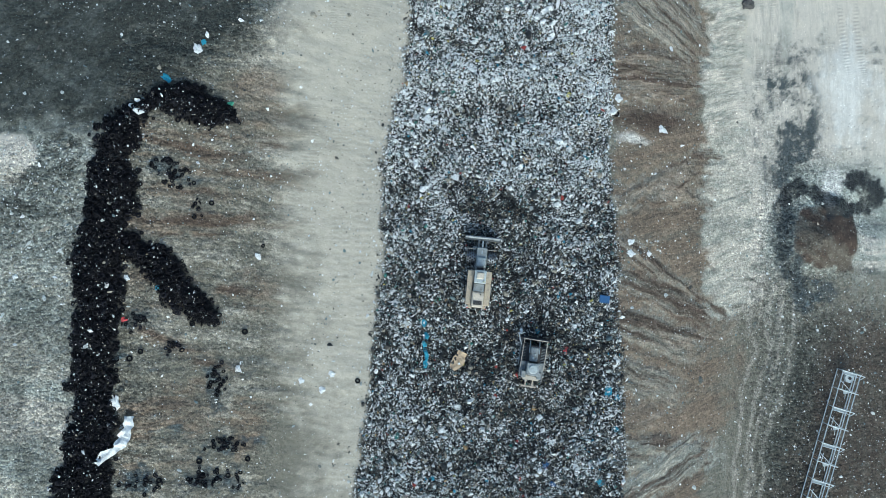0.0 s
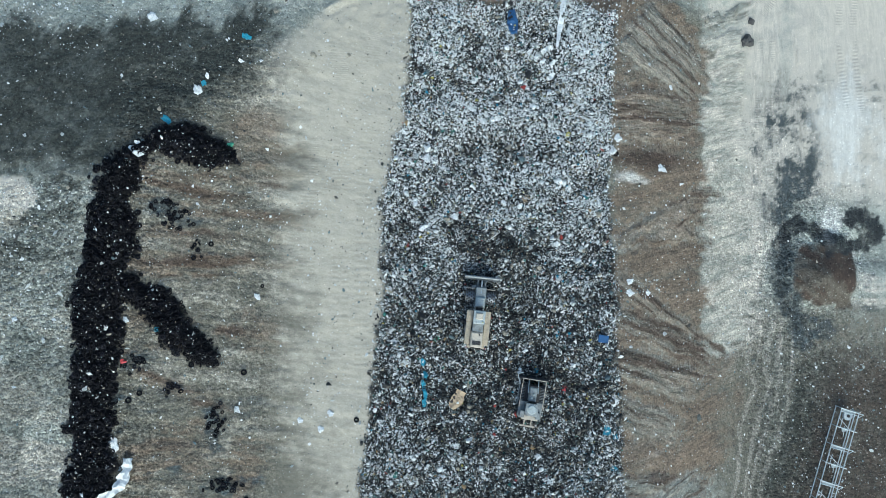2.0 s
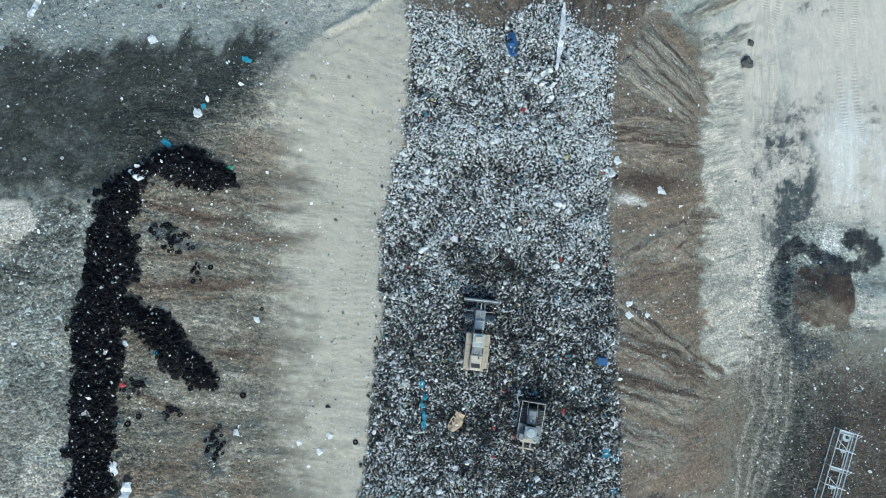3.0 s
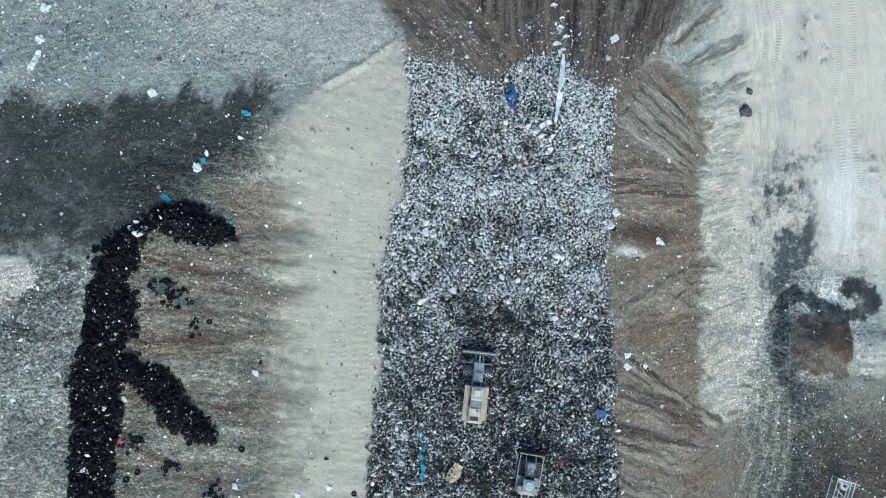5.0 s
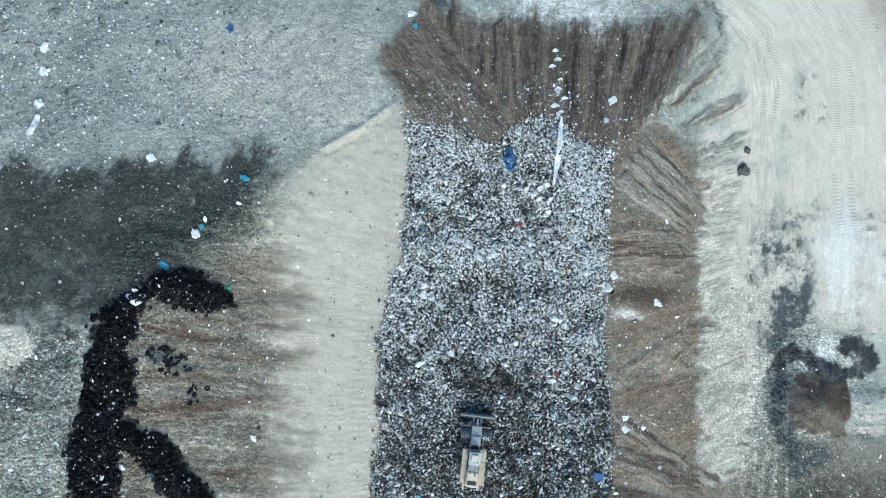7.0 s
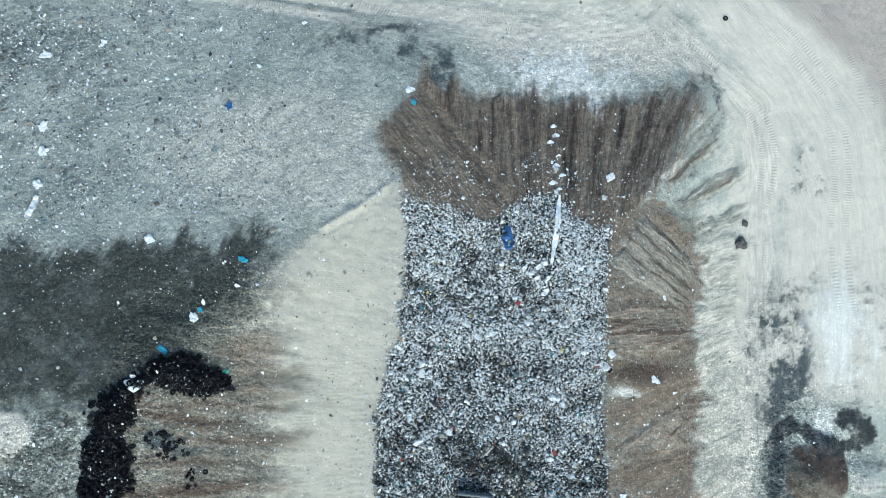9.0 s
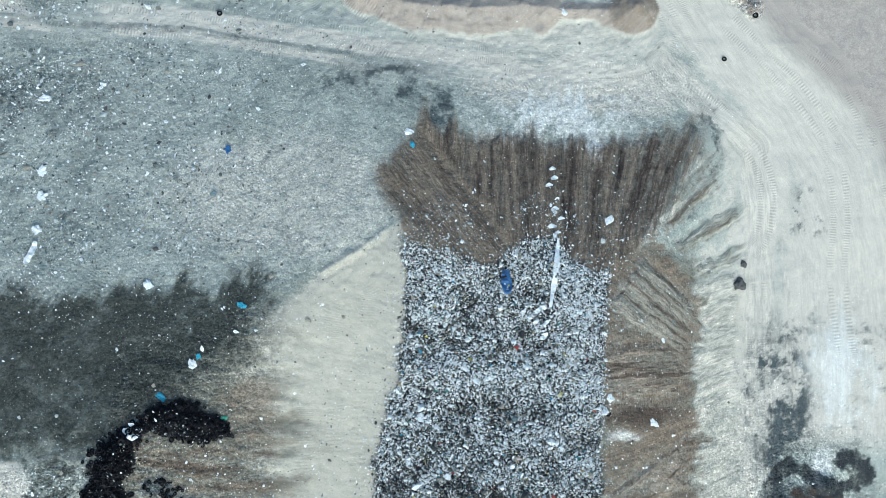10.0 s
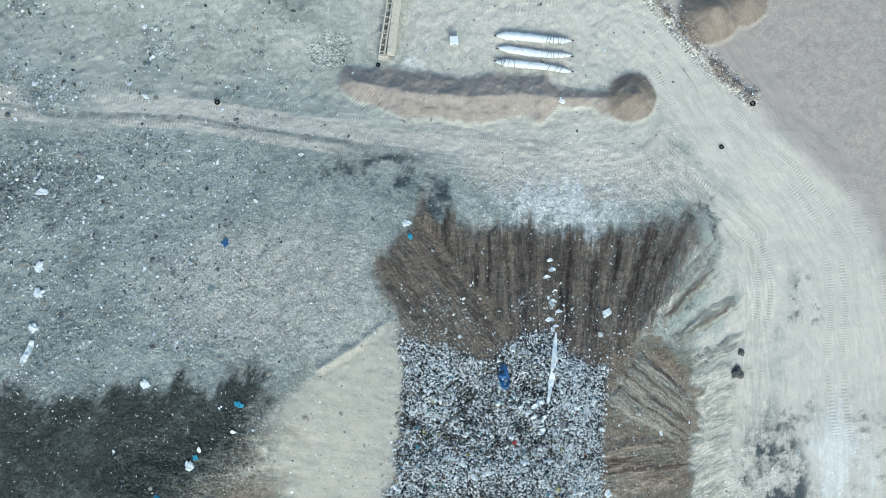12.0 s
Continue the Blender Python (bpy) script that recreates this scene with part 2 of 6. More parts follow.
def push_field(x, y, soils=False):
    """The pushes laid over one another: how far along and across the uppermost, its number and rim, and blended layers of cover, ridges and soils."""
    shape = np.shape(x)
    x, y = np.ravel(np.asarray(x, float)), np.ravel(np.asarray(y, float))
    run, across, number, rim, cover, ridges = (np.zeros(x.size) for _ in range(6))
    number[:] = -1
    layers = {k: np.zeros(x.size) for k in PUSH_SOILS} if soils else {}
    zone = np.nonzero((x > -45) & (x < 52) & (y > -48) & (y < 66))[0]
    zx, zy = x[zone], y[zone]
    wob, grain = fbm(zx * 0.35, zy * 0.35, 3, 0.6) - 0.5, fbm(zx * 1.1, zy * 1.1, 3, 0.7) - 0.5
    for n, (kind, (x0, y0, head, length, half, spread, much)) in enumerate(PUSHES):
        c, s = math.cos(math.radians(head)), math.sin(math.radians(head))
        near = np.nonzero((np.abs(zx - x0 - c * length / 2) < abs(c) * length / 2 + half * 2 + 3) & (np.abs(zy - y0 - s * length / 2) < abs(s) * length / 2 + half * 2 + 3))[0]
        if not len(near):
            continue
        dx, dy = zx[near] - x0, zy[near] - y0
        u, v = c * dx + s * dy, c * dy - s * dx
        wide = half * (1 + spread * np.clip(u / length, -0.2, 1.2))
        q = v / wide + 0.7 * wob[near] * min(1.0, 1.5 / half)
        on = (np.abs(q) < 1) & (u > -2) & (u < length * 1.05)
        near, u, q, wide = near[on], u[on], q[on], wide[on]
        streak = fbm(u * 0.09 + 3.7 * n, q * half * 1.7 + 5.1 * n, 4, 0.72)
        root = 3.5 if kind == "face" else 1.0
        tip = {"west": 0.75, "toe": 0.6}.get(kind, 0.35)
        lap = step(0, 1.0, wide * (1 - np.abs(q)) / min(half, 1.6) + 0.9 * grain[near] * (np.abs(q) > 0.3))
        lap *= step(-0.2, 1.0, u / root + 1.6 * (streak - 0.5)) * step(1.0, 1.0 - tip, u / length + 0.5 * (streak - 0.5))
        lap *= 0.92
        where = zone[near]
        top = lap > 0.3
        run[where[top]], across[where[top]], number[where[top]], rim[where[top]] = u[top], (q * half)[top], n, lap[top]
        ridge = (1 - np.abs(2 * fbm(u * 0.05 + n * 3.1, q * half * 0.8 + n, 2, 0.6) - 1)) - 0.7
        ridges[where] = ridges[where] * (1 - lap) + (0.3 if kind == "toe" else 1.0) * ridge * lap
        cover[where] = cover[where] * (1 - lap) + lap
        if soils:
            left = push_layers(kind, much, streak, zy[near])
            for k, old in layers.items():
                old[where] = old[where] * (1 - lap) + lap * left.get(k, 0.0)
    out = (run, across, number, rim, cover, ridges)
    return tuple(a.reshape(shape) for a in out) + ({k: a.reshape(shape) for k, a in layers.items()},)


PUSH_KIND = np.array([k for k, _ in PUSHES] + ["none"])


def relief(x, y):
    """Ripples, furrows, ruts and lumps, in metres."""
    lump = 0.5 * (fbm(x * 0.12, y * 0.12, 3) - 0.5) + 0.16 * (fbm(x * 0.9, y * 0.9, 3) - 0.5)
    bend = y + 0.16 * x + 2.5 * fbm(x * 0.06, y * 0.06, 2)
    furrow = (1 - np.abs(2 * fbm(x * 0.055, bend * 0.42, 3, 0.6) - 1)) - 0.7
    comb = fbm(x * 0.1 + 40, bend * 1.1, 2) - 0.5
    bank = west_bank(x, y) * (0.3 + 0.7 * step(-15, -26, x)) * (0.42 * furrow + 0.2 * comb)
    bank = bank + 0.20 * push_field(x, y)[5]
    treads = 0.05 * ruts(x, y, ROAD_W, 5.5, 0.8) + 0.05 * ruts(x, y, ROAD_N, 9, 1.0) + 0.12 * ruts(x, y, ROAD_E, 3.6, 0.8) + 0.3 * ruts(x, y, ROAD_S, 2.4, 0.8)
    bed = step(0, 1.2, refuse_depth(x, y)) * (1.3 * (fbm(x * 0.22, y * 0.22, 3) - 0.5) - 0.25)
    pile = 0.8 * step(0, 2.2, tyre_depth(x, y)) * (0.6 + 0.8 * fbm(x * 0.5, y * 0.5, 2))
    soft = step(-25, -14, x) * step(-4, -9, x) * step(36, 28, y)
    crunch = 0.30 * (fbm(x * 1.4, y * 1.4, 3, 0.7) - 0.5) * (1 - 0.8 * soft) * step(36, 26, x)
    return crunch + lump + bank + treads + bed + pile


def height(x, y):
    x, y = np.asarray(x, float), np.asarray(y, float)
    near = step(160, 110, np.hypot(x, y - 25))
    return landform(x, y) + near * (heaps(x, y) + relief(x, y))


# ---- materials ----
def material(name, rough=0.8, metal=0.0):
    m = bpy.data.materials.new(name)
    m.use_nodes = True
    b = m.node_tree.nodes["Principled BSDF"]
    b.inputs["Roughness"].default_value, b.inputs["Metallic"].default_value = rough, metal
    return m, m.node_tree, b


def node(tree, kind, **values):
    n = tree.nodes.new(kind)
    for k, v in values.items():
        n.inputs[k.replace("_", " ")].default_value = v
    return n


def noise_node(tree, scale, detail=5.0, rough=0.6, stretch=None):
    co = tree.nodes.new("ShaderNodeNewGeometry").outputs["Position"]
    if stretch:
        mp = tree.nodes.new("ShaderNodeMapping")
        mp.inputs["Scale"].default_value = stretch
        tree.links.new(co, mp.inputs["Vector"])
        co = mp.outputs["Vector"]
    n = node(tree, "ShaderNodeTexNoise", Scale=scale, Detail=detail, Roughness=rough)
    tree.links.new(co, n.inputs["Vector"])
    return n.outputs["Fac"]


def fit_range(tree, value, a, b, lo=0.0, hi=1.0, smooth=True):
    r = tree.nodes.new("ShaderNodeMapRange")
    r.interpolation_type = "SMOOTHSTEP" if smooth else "LINEAR"
    tree.links.new(value, r.inputs["Value"])
    for k, v in (("From Min", a), ("From Max", b), ("To Min", lo), ("To Max", hi)):
        r.inputs[k].default_value = v
    return r.outputs["Result"]


def maths(tree, op, a, b):
    n = tree.nodes.new("ShaderNodeMath")
    n.operation = op
    for k, v in enumerate((a, b)):
        if isinstance(v, (int, float)):
            n.inputs[k].default_value = v
        else:
            tree.links.new(v, n.inputs[k])
    return n.outputs[0]


def mix(tree, fac, a, b, how="MIX"):
    n = tree.nodes.new("ShaderNodeMix")
    n.data_type, n.blend_type = "RGBA", how
    for k, v in ((0, fac), (6, a), (7, b)):
        if isinstance(v, (int, float)):
            n.inputs[k].default_value = v
        elif isinstance(v, tuple):
            n.inputs[k].default_value = (*v, 1)
        else:
            tree.links.new(v, n.inputs[k])
    return n.outputs[2]


def bump(tree, bsdf, value, strength, distance):
    n = node(tree, "ShaderNodeBump", Strength=strength, Distance=distance)
    tree.links.new(value, n.inputs["Height"])
    tree.links.new(n.outputs["Normal"], bsdf.inputs["Normal"])


# kind of soil, its colour and how ragged its edge is
SOILS = [
    ("grey_earth", (0.175, 0.163, 0.130), 0.7),
    ("pale_clay", (0.58, 0.525, 0.445), 0.5),
    ("sand", (0.465, 0.425, 0.35), 0.4),
    ("pink_soil", (0.40, 0.345, 0.30), 0.3),
    ("brown_soil", (0.185, 0.143, 0.106), 0.6),
    ("olive_soil", (0.060, 0.062, 0.053), 0.5),
    ("dark_soil", (0.075, 0.055, 0.044), 0.6),
    # wet clay, and the shade painted along the heaps' north foot
    ("damp_clay_and_shade", (0.078, 0.089, 0.089), 1.1),
    ("lime", (0.68, 0.655, 0.60), 0.6),
    ("muck_and_dark_gaps", (0.016, 0.016, 0.018), 0.4),
]


def attribute(t, name, out="Fac"):
    at = t.nodes.new("ShaderNodeAttribute")
    at.attribute_name = name
    return at.outputs[out]


def soil_material():
    m, t, b = material("landfill_soil", 0.95)
    b.inputs["Specular IOR Level"].default_value = 0.2
    grit, clod, broad = noise_node(t, 6.0, 8, 0.82), noise_node(t, 0.8, 9, 0.7), noise_node(t, 0.14, 5)
    drag = attribute(t, "drag", "Vector")
    gain = attribute(t, "drag_gain")
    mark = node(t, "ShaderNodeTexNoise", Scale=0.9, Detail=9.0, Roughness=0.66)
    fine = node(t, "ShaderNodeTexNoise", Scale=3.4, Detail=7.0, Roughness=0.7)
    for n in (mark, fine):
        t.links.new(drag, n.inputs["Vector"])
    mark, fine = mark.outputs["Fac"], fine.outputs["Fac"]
    colour = mix(t, fit_range(t, broad, 0.35, 0.65), (0.30, 0.315, 0.275), (0.41, 0.415, 0.362))
    ragged = maths(t, "SUBTRACT", maths(t, "ADD", maths(t, "MULTIPLY", grit, 0.35), maths(t, "ADD", maths(t, "MULTIPLY", fit_range(t, gain, 0.0, 0.25, 0.0, 0.4), mark), maths(t, "MULTIPLY", clod, fit_range(t, gain, 0.0, 0.25, 0.65, 0.25)))), 0.5)
    for name, c, rag in SOILS:
        at = attribute(t, name)
        fac = fit_range(t, maths(t, "ADD", at, maths(t, "MULTIPLY", ragged, 4.0 * rag)), 0.0, 1.0)
        fac = maths(t, "MULTIPLY", fac, fit_range(t, at, 0.0, 0.15))
        colour = mix(t, fac, colour, c)
    rough = fit_range(t, attribute(t, "gravel"), 0.05, 0.5, 0.22, 1.0)
    tread = attribute(t, "tread")
    comb = maths(t, "ADD", maths(t, "MULTIPLY", maths(t, "SINE", maths(t, "MULTIPLY", attribute(t, "tread_run"), 2 * math.pi), 0.0), 0.5), 0.5)
    # low parts of marks, clods and prints coloured darker, high parts paler
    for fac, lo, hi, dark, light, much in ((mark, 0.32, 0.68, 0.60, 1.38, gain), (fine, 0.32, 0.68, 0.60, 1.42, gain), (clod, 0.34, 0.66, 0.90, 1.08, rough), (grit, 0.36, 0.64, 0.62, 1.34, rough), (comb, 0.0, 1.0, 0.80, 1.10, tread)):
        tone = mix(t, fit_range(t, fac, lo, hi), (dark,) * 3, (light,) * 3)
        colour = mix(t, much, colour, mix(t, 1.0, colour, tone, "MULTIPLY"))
    grav = attribute(t, "gravel")
    stones = 0.0
    for scale, lo, hi in ((2.6, 0.62, 1.45), (5.2, 0.6, 1.5)):
        cell = t.nodes.new("ShaderNodeTexVoronoi")
        cell.inputs["Scale"].default_value = scale
        t.links.new(t.nodes.new("ShaderNodeNewGeometry").outputs["Position"], cell.inputs["Vector"])
        sep = t.nodes.new("ShaderNodeSeparateColor")
        t.links.new(cell.outputs["Color"], sep.inputs["Color"])
        tone = mix(t, sep.outputs["Red"], (lo,) * 3, (hi,) * 3)
        colour = mix(t, grav, colour, mix(t, 1.0, colour, tone, "MULTIPLY"))
        stones = maths(t, "ADD", stones, maths(t, "MULTIPLY", maths(t, "MULTIPLY", cell.outputs["Distance"], grav), -1.6 / scale))
    litter = attribute(t, "litter")
    for scale, share in ((2.3, 0.36), (3.3, 0.50), (5.0, 0.66)):
        speck = t.nodes.new("ShaderNodeTexVoronoi")
        speck.inputs["Scale"].default_value = scale
        t.links.new(t.nodes.new("ShaderNodeNewGeometry").outputs["Position"], speck.inputs["Vector"])
        sep = t.nodes.new("ShaderNodeSeparateColor")
        t.links.new(speck.outputs["Color"], sep.inputs["Color"])
        chip = maths(t, "LESS_THAN", speck.outputs["Distance"], maths(t, "MULTIPLY", maths(t, "MULTIPLY", litter, share), sep.outputs["Blue"]))
        chip = maths(t, "MULTIPLY", chip, maths(t, "GREATER_THAN", sep.outputs["Green"], 0.55))
        colour = mix(t, chip, colour, mix(t, 0.85, colour, mix(t, sep.outputs["Red"], (0.25, 0.26, 0.26), (2.1, 2.15, 2.2)), "MULTIPLY"))
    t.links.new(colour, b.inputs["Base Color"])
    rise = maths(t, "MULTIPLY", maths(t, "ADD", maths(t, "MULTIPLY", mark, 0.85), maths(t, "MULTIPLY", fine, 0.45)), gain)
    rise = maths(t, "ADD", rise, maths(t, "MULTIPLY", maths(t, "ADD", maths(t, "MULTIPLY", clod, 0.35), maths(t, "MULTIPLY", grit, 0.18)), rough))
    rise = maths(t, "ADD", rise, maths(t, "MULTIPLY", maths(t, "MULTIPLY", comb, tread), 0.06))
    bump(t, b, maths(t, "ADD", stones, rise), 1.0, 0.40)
    return m


# ---- the ground: one sheet, fine in the middle, wide out to the horizon ----
def axis(lo, hi, pitch):
    mid = np.arange(lo, hi + pitch, pitch)
    out = np.cumsum(pitch * 1.28 ** np.arange(1, 32))
    return np.concatenate([lo - out[::-1], mid, mid[-1] + out])


def ground_masks(x, y):
    wx, wy = x + 3.0 * (fbm(x * 0.2, y * 0.2, 3) - 0.5), y + 3.0 * (fbm(x * 0.2 + 31, y * 0.2, 3) - 0.5)
    streak_w = fbm(x * 0.09, (y + 0.16 * x + 2.5 * fbm(x * 0.06, y * 0.06, 2)) * 0.5, 5, 0.75)
    streak_e = fbm(x * 0.08 + 5, (y - 0.28 * (x - 23)) * 0.6, 4, 0.65)
    upright = fbm(x * 0.8, y * 0.07, 4, 0.65)
    fan = y - 0.28 * (x - 23) + 2.2 * fbm(x * 0.07 + 9, y * 0.05, 2) + 0.008 * (x - 23) ** 2 * np.sin(y * 0.2)
    pushed = push_field(x, y, True)
    bare = 1 - pushed[4]
    mottle = fbm(x * 0.45, y * 0.45, 6, 0.75)
    cloud = fbm(x * 0.15, y * 0.15, 5)
    far = 1 - step(95, 130, np.hypot(x, y - 25))
    out = {}
    refuse = step(-0.6, 0.6, refuse_depth(x, y))
    # tan cover soil beside the refuse, and dry crests on the bank above it
    cover = inside(wx, wy, [(-4.0, 43), (-14.8, 36.4), (-20, 31.4), (-24, 27), (-28, 22), (-31, 18.5), (-34, 10), (-36, -60), (-8, -60), (-5, 0), (-3, 20), (-3, 42)])
    sand = step(-1.2, 1.2, cover) * step(-27, -12.5, x + 9 * (mottle - 0.5) + 12 * (streak_w - 0.5) + 0.12 * np.minimum(y, 20)) * (0.86 + 0.14 * step(0.35, 0.6, cloud))
    sand = np.maximum(sand, 0.4 * west_bank(x, y) * step(0.44, 0.62, 0.55 * streak_w + 0.45 * mottle))
    plateau = step(-41, -43, x) * step(2, -5, y)
    sand = np.maximum(sand, plateau * step(0.36, 0.6, fbm(wx * 0.1, (wy + 0.5 * wx) * 0.3, 4)) * 0.55)
    sand = np.maximum(sand, 0.9 * step(0, 0.5, blob(wx, wy, -50.5, 8.0, 3.2, 1.8)))
    out["sand"] = sand
    out["grey_earth"] = np.maximum(0.95 * west_bank(x, y), 0.85 * np.maximum(east_bank(x, y), step(21, 22, x) * step(26, 24, x) * step(38, 36, y))) + 0.3 * step(-36.5, -38, x) * step(15.5, 13, y) + 0.8 * step(40, 45, wx) * step(2, -6, wy)
    # pale clay: the roads and the yard, the ground in the east
    d_w, d_n, d_e, d_s = (line_distance(wx, wy, r)[0] for r in (ROAD_W, ROAD_N, ROAD_E, ROAD_S))
    debris = step(-1, 1, inside(wx, wy, [(-60, 76), (-51, 75.5), (-44.5, 67.5), (-52, 66)]))
    wheel_1 = step(1.5, 1.0, np.abs(line_distance(x, wy * 0.25 + y * 0.75, WHEELS)[0] - 0.15)) * (1 - debris)
    wheel_2 = step(1.0, 0.6, line_distance(x, wy * 0.25 + y * 0.75 + 3.2 + 0.02 * np.maximum(x, -30), WHEELS)[0]) * (1 - debris) * step(-8, -16, x)
    pale = np.maximum.reduce([0.55 * step(5.5, 2.5, d_w), wheel_1, 0.85 * wheel_2, step(10, 4, d_n) * step(8, 16, y), 0.8 * step(3.5, 1.5, d_e) * step(-12, 15, y), 0.36 * step(0.6, 0.2, np.abs(d_s - 0.9)), 0.36 * step(0.6, 0.2, np.abs(d_e - 1.0)) * step(16, 6, y)])
    east = step(37, 42, wx) * step(8, 16, wy) * step(64, 58, wy - 0.9 * (wx - 45))
    pale = np.maximum(pale, east * (0.6 + 0.4 * step(0.25, 0.6, fbm(x * 0.35, y * 0.06, 4))))
    pale = np.maximum(pale, 0.85 * step(-2, 2, inside(wx, wy, [(-16, 79), (22, 76), (28, 80), (20, 130), (-40, 130), (-60, 78)])) * (0.62 + 0.38 * step(-24, -10, x)) * (0.7 + 0.3 * step(0.3, 0.6, cloud)))
    pale = np.maximum(pale, 0.85 * step(35, 37.5, wx) * step(48, 44, x) * step(-17, 0, wy + 6 * (mottle - 0.5)) * step(42, 38, y) * step(0.28, 0.46, fbm(x * 0.25, y * 0.6 - 0.1 * x, 4, 0.7)))
    pale = np.maximum(pale, 0.7 * step(-0.2, 0.5, blob(wx, wy, 27.5, -22.2, 6.5, 1.5)))
    pale = np.maximum(pale, 0.62 * step(64, 69, wy))
    pale = np.maximum(pale, 0.75 * step(-0.2, 0.6, blob(wx, wy, 62.5, 0.5, 5.5, 6.5)) * step(0.34, 0.56, fbm(x * 0.15, y * 0.8, 4, 0.65)))
    pale = pale * (1 - (0.7 - 0.7 * step(-16, 6, x)) * step(60, 66, y) * (0.6 + 0.4 * step(0.35, 0.6, cloud)))
    pale = np.maximum.reduce([pale, wheel_1, 0.85 * wheel_2])
    pit = step(0, 0.3, blob(wx, wy, -51.2, 10.6, 4.6, 2.9))
    pale = np.maximum(pale, pit)
    pale = np.maximum(pale, 0.9 * step(0, 0.5, blob(wx, wy, 20, 62.5, 22, 6.5)))
    pale = np.maximum(pale, 0.55 * step(0, 0.6, blob(wx, wy, -20, 46, 24, 13)))
    pale = np.maximum(pale, 0.6 * plateau * step(0.45, 0.2, np.abs(blob(wx, wy, -50, -19.5, 12, 4) - 0.6)))
    out["pale_clay"] = pale * far
    out["pink_soil"] = np.maximum(step(-2, 3, inside(wx, wy, [(29, 92), (40, 78), (52, 66), (62, 56), (66, 40), (400, 30), (400, 400), (20, 400)])),
                                  step(0.1, 0.5, heaps(x, y)) * step(66, 70, y))
    # brown soil
    bands = 0.75 * step(0.60, 0.40, streak_w) * west_bank(x, y) * step(-17, -25, x) * step(28, 18, y) * step(0.35, 0.6, cloud)
    brown = bands
    brown = np.maximum(brown, 0.55 * step(-0.2, 0.6, blob(wx, wy, -23.5, 20.3, 4.5, 3.0)))
    slope_e = inside(wx, wy, [(22, 37), (29.1, 41), (36.7, 32.4), (37.2, 26.8), (35.5, 22), (34, 18), (38, 15), (39, 11), (37.3, 6.4), (41, 3.3), (40, -4.7), (42, -12.7), (43, -18), (40, -24), (36, -30), (34, -60), (22, -60)])
    ragged_e = 3.0 * (fbm(x * 0.35, fan * 0.7, 4, 0.7) - 0.5)
    brown = np.maximum(brown, step(-0.9, 0.9, slope_e + ragged_e) * (0.62 - 0.35 * step(36, 41, x) + 0.25 * step(0.60, 0.44, streak_e)))
    mound = step(-0.7, 0.5, inside(wx * 0.3 + x * 0.7, wy * 0.3 + y * 0.7, MOUND) + 2.4 * (fbm(x * 0.6, y * 0.6, 4, 0.7) - 0.5))
    scrape = fbm((0.8 * x - 0.6 * y) * 0.09, (0.6 * x + 0.8 * y) * 0.75, 5, 0.7)
    brown = np.maximum(brown, mound * (0.5 + 0.3 * step(0.4, 0.6, scrape)))
    brown = np.maximum(brown, step(-1.8, 1.8, face(x, y) + 3 * (upright - 0.5)) * (0.62 + 0.3 * step(32, 22, x)))
    south_e = step(40, 47, wx) * step(2, -8, wy + 0.2 * (wx - 50))
    trail = np.maximum(step(3.2, 1.4, d_e), step(2.2, 0.8, d_s))
    brown = np.maximum(brown, 0.25 * south_e * (1 - 0.7 * trail) * step(44, 50, wx))
    brown = np.maximum(brown, (0.32 + 0.3 * step(23, 25, x)) * step(0.1, 0.5, heaps(x, y)) * step(66, 70, y))
    out["brown_soil"] = brown
    olive = inside(wx, wy + (2.0 + 2.5 * step(-42, -34, x)) * (upright - 0.5), [(-200, 13.4), (-41, 13.4), (-36, 16.3), (-31, 20), (-26.7, 24.4), (-21.5, 28), (-20.6, 31), (-21.6, 36), (-26, 36), (-29, 33.5), (-33.7, 35.5), (-41, 34.5), (-48, 34), (-54, 33.4), (-200, 33)])
    olive = step(-2.6, 3.8, olive + 3.2 * (mottle - 0.5) + 5 * step(20, 28, y) * (fbm(x * 0.7 - y * 0.3, (x + 2 * y) * 0.06, 4, 0.75) - 0.5)) * (0.75 + 0.3 * step(0.35, 0.6, mottle))
    olive = np.maximum(olive, 0.62 * step(-41, -43, x) * step(15, 13, wy) * step(-6, 3, wy) * (0.6 + 0.6 * step(0.4, 0.6, mottle)))
    olive = np.maximum(olive, 0.45 * step(-42, -44, x) * step(0, -6, wy) * step(0.6, 0.4, cloud))
    olive = np.maximum(olive, south_e * step(-5, -14, wy) * (0.68 + 0.3 * step(0.4, 0.6, mottle) - 0.28 * step(51, 57, wx)) * (1 - 0.5 * trail))
    olive = np.maximum(olive, 0.5 * mound)
    out["olive_soil"] = olive * (1 - pit)
    dark = step(-0.5, 3.0, face(x, y)) * step(62, 52, y) * 0.35 * step(0.62, 0.42, upright)
    dark = np.maximum(dark, 0.8 * step(-0.2, 0.6, blob(wx, wy, 27, 17.0, 6.5, 1.6)) + 0.5 * step(0, 0.6, blob(wx, wy, 27, 24.5, 6, 0.9)))
    dark = np.maximum(dark, south_e * step(47, 56, wx - 0.3 * (wy + 20)) * step(-6, -14, wy) * 0.55)
    crest = line_distance(wx, wy, [(54, 5.2), (57.2, 3.4), (58.0, 0.8)])[0]
    dark = np.maximum(dark, 0.7 * mound * step(0.60, 0.42, scrape) + 0.2 * mound + 0.5 * mound * step(53, 57, x) * step(-1, 3, y))
    dark = np.maximum(dark, 0.9 * step(1.6, 0.9, crest + 1.5 * (fbm(x * 0.6, y * 0.6, 4, 0.7) - 0.5)))
    out["dark_soil"] = dark
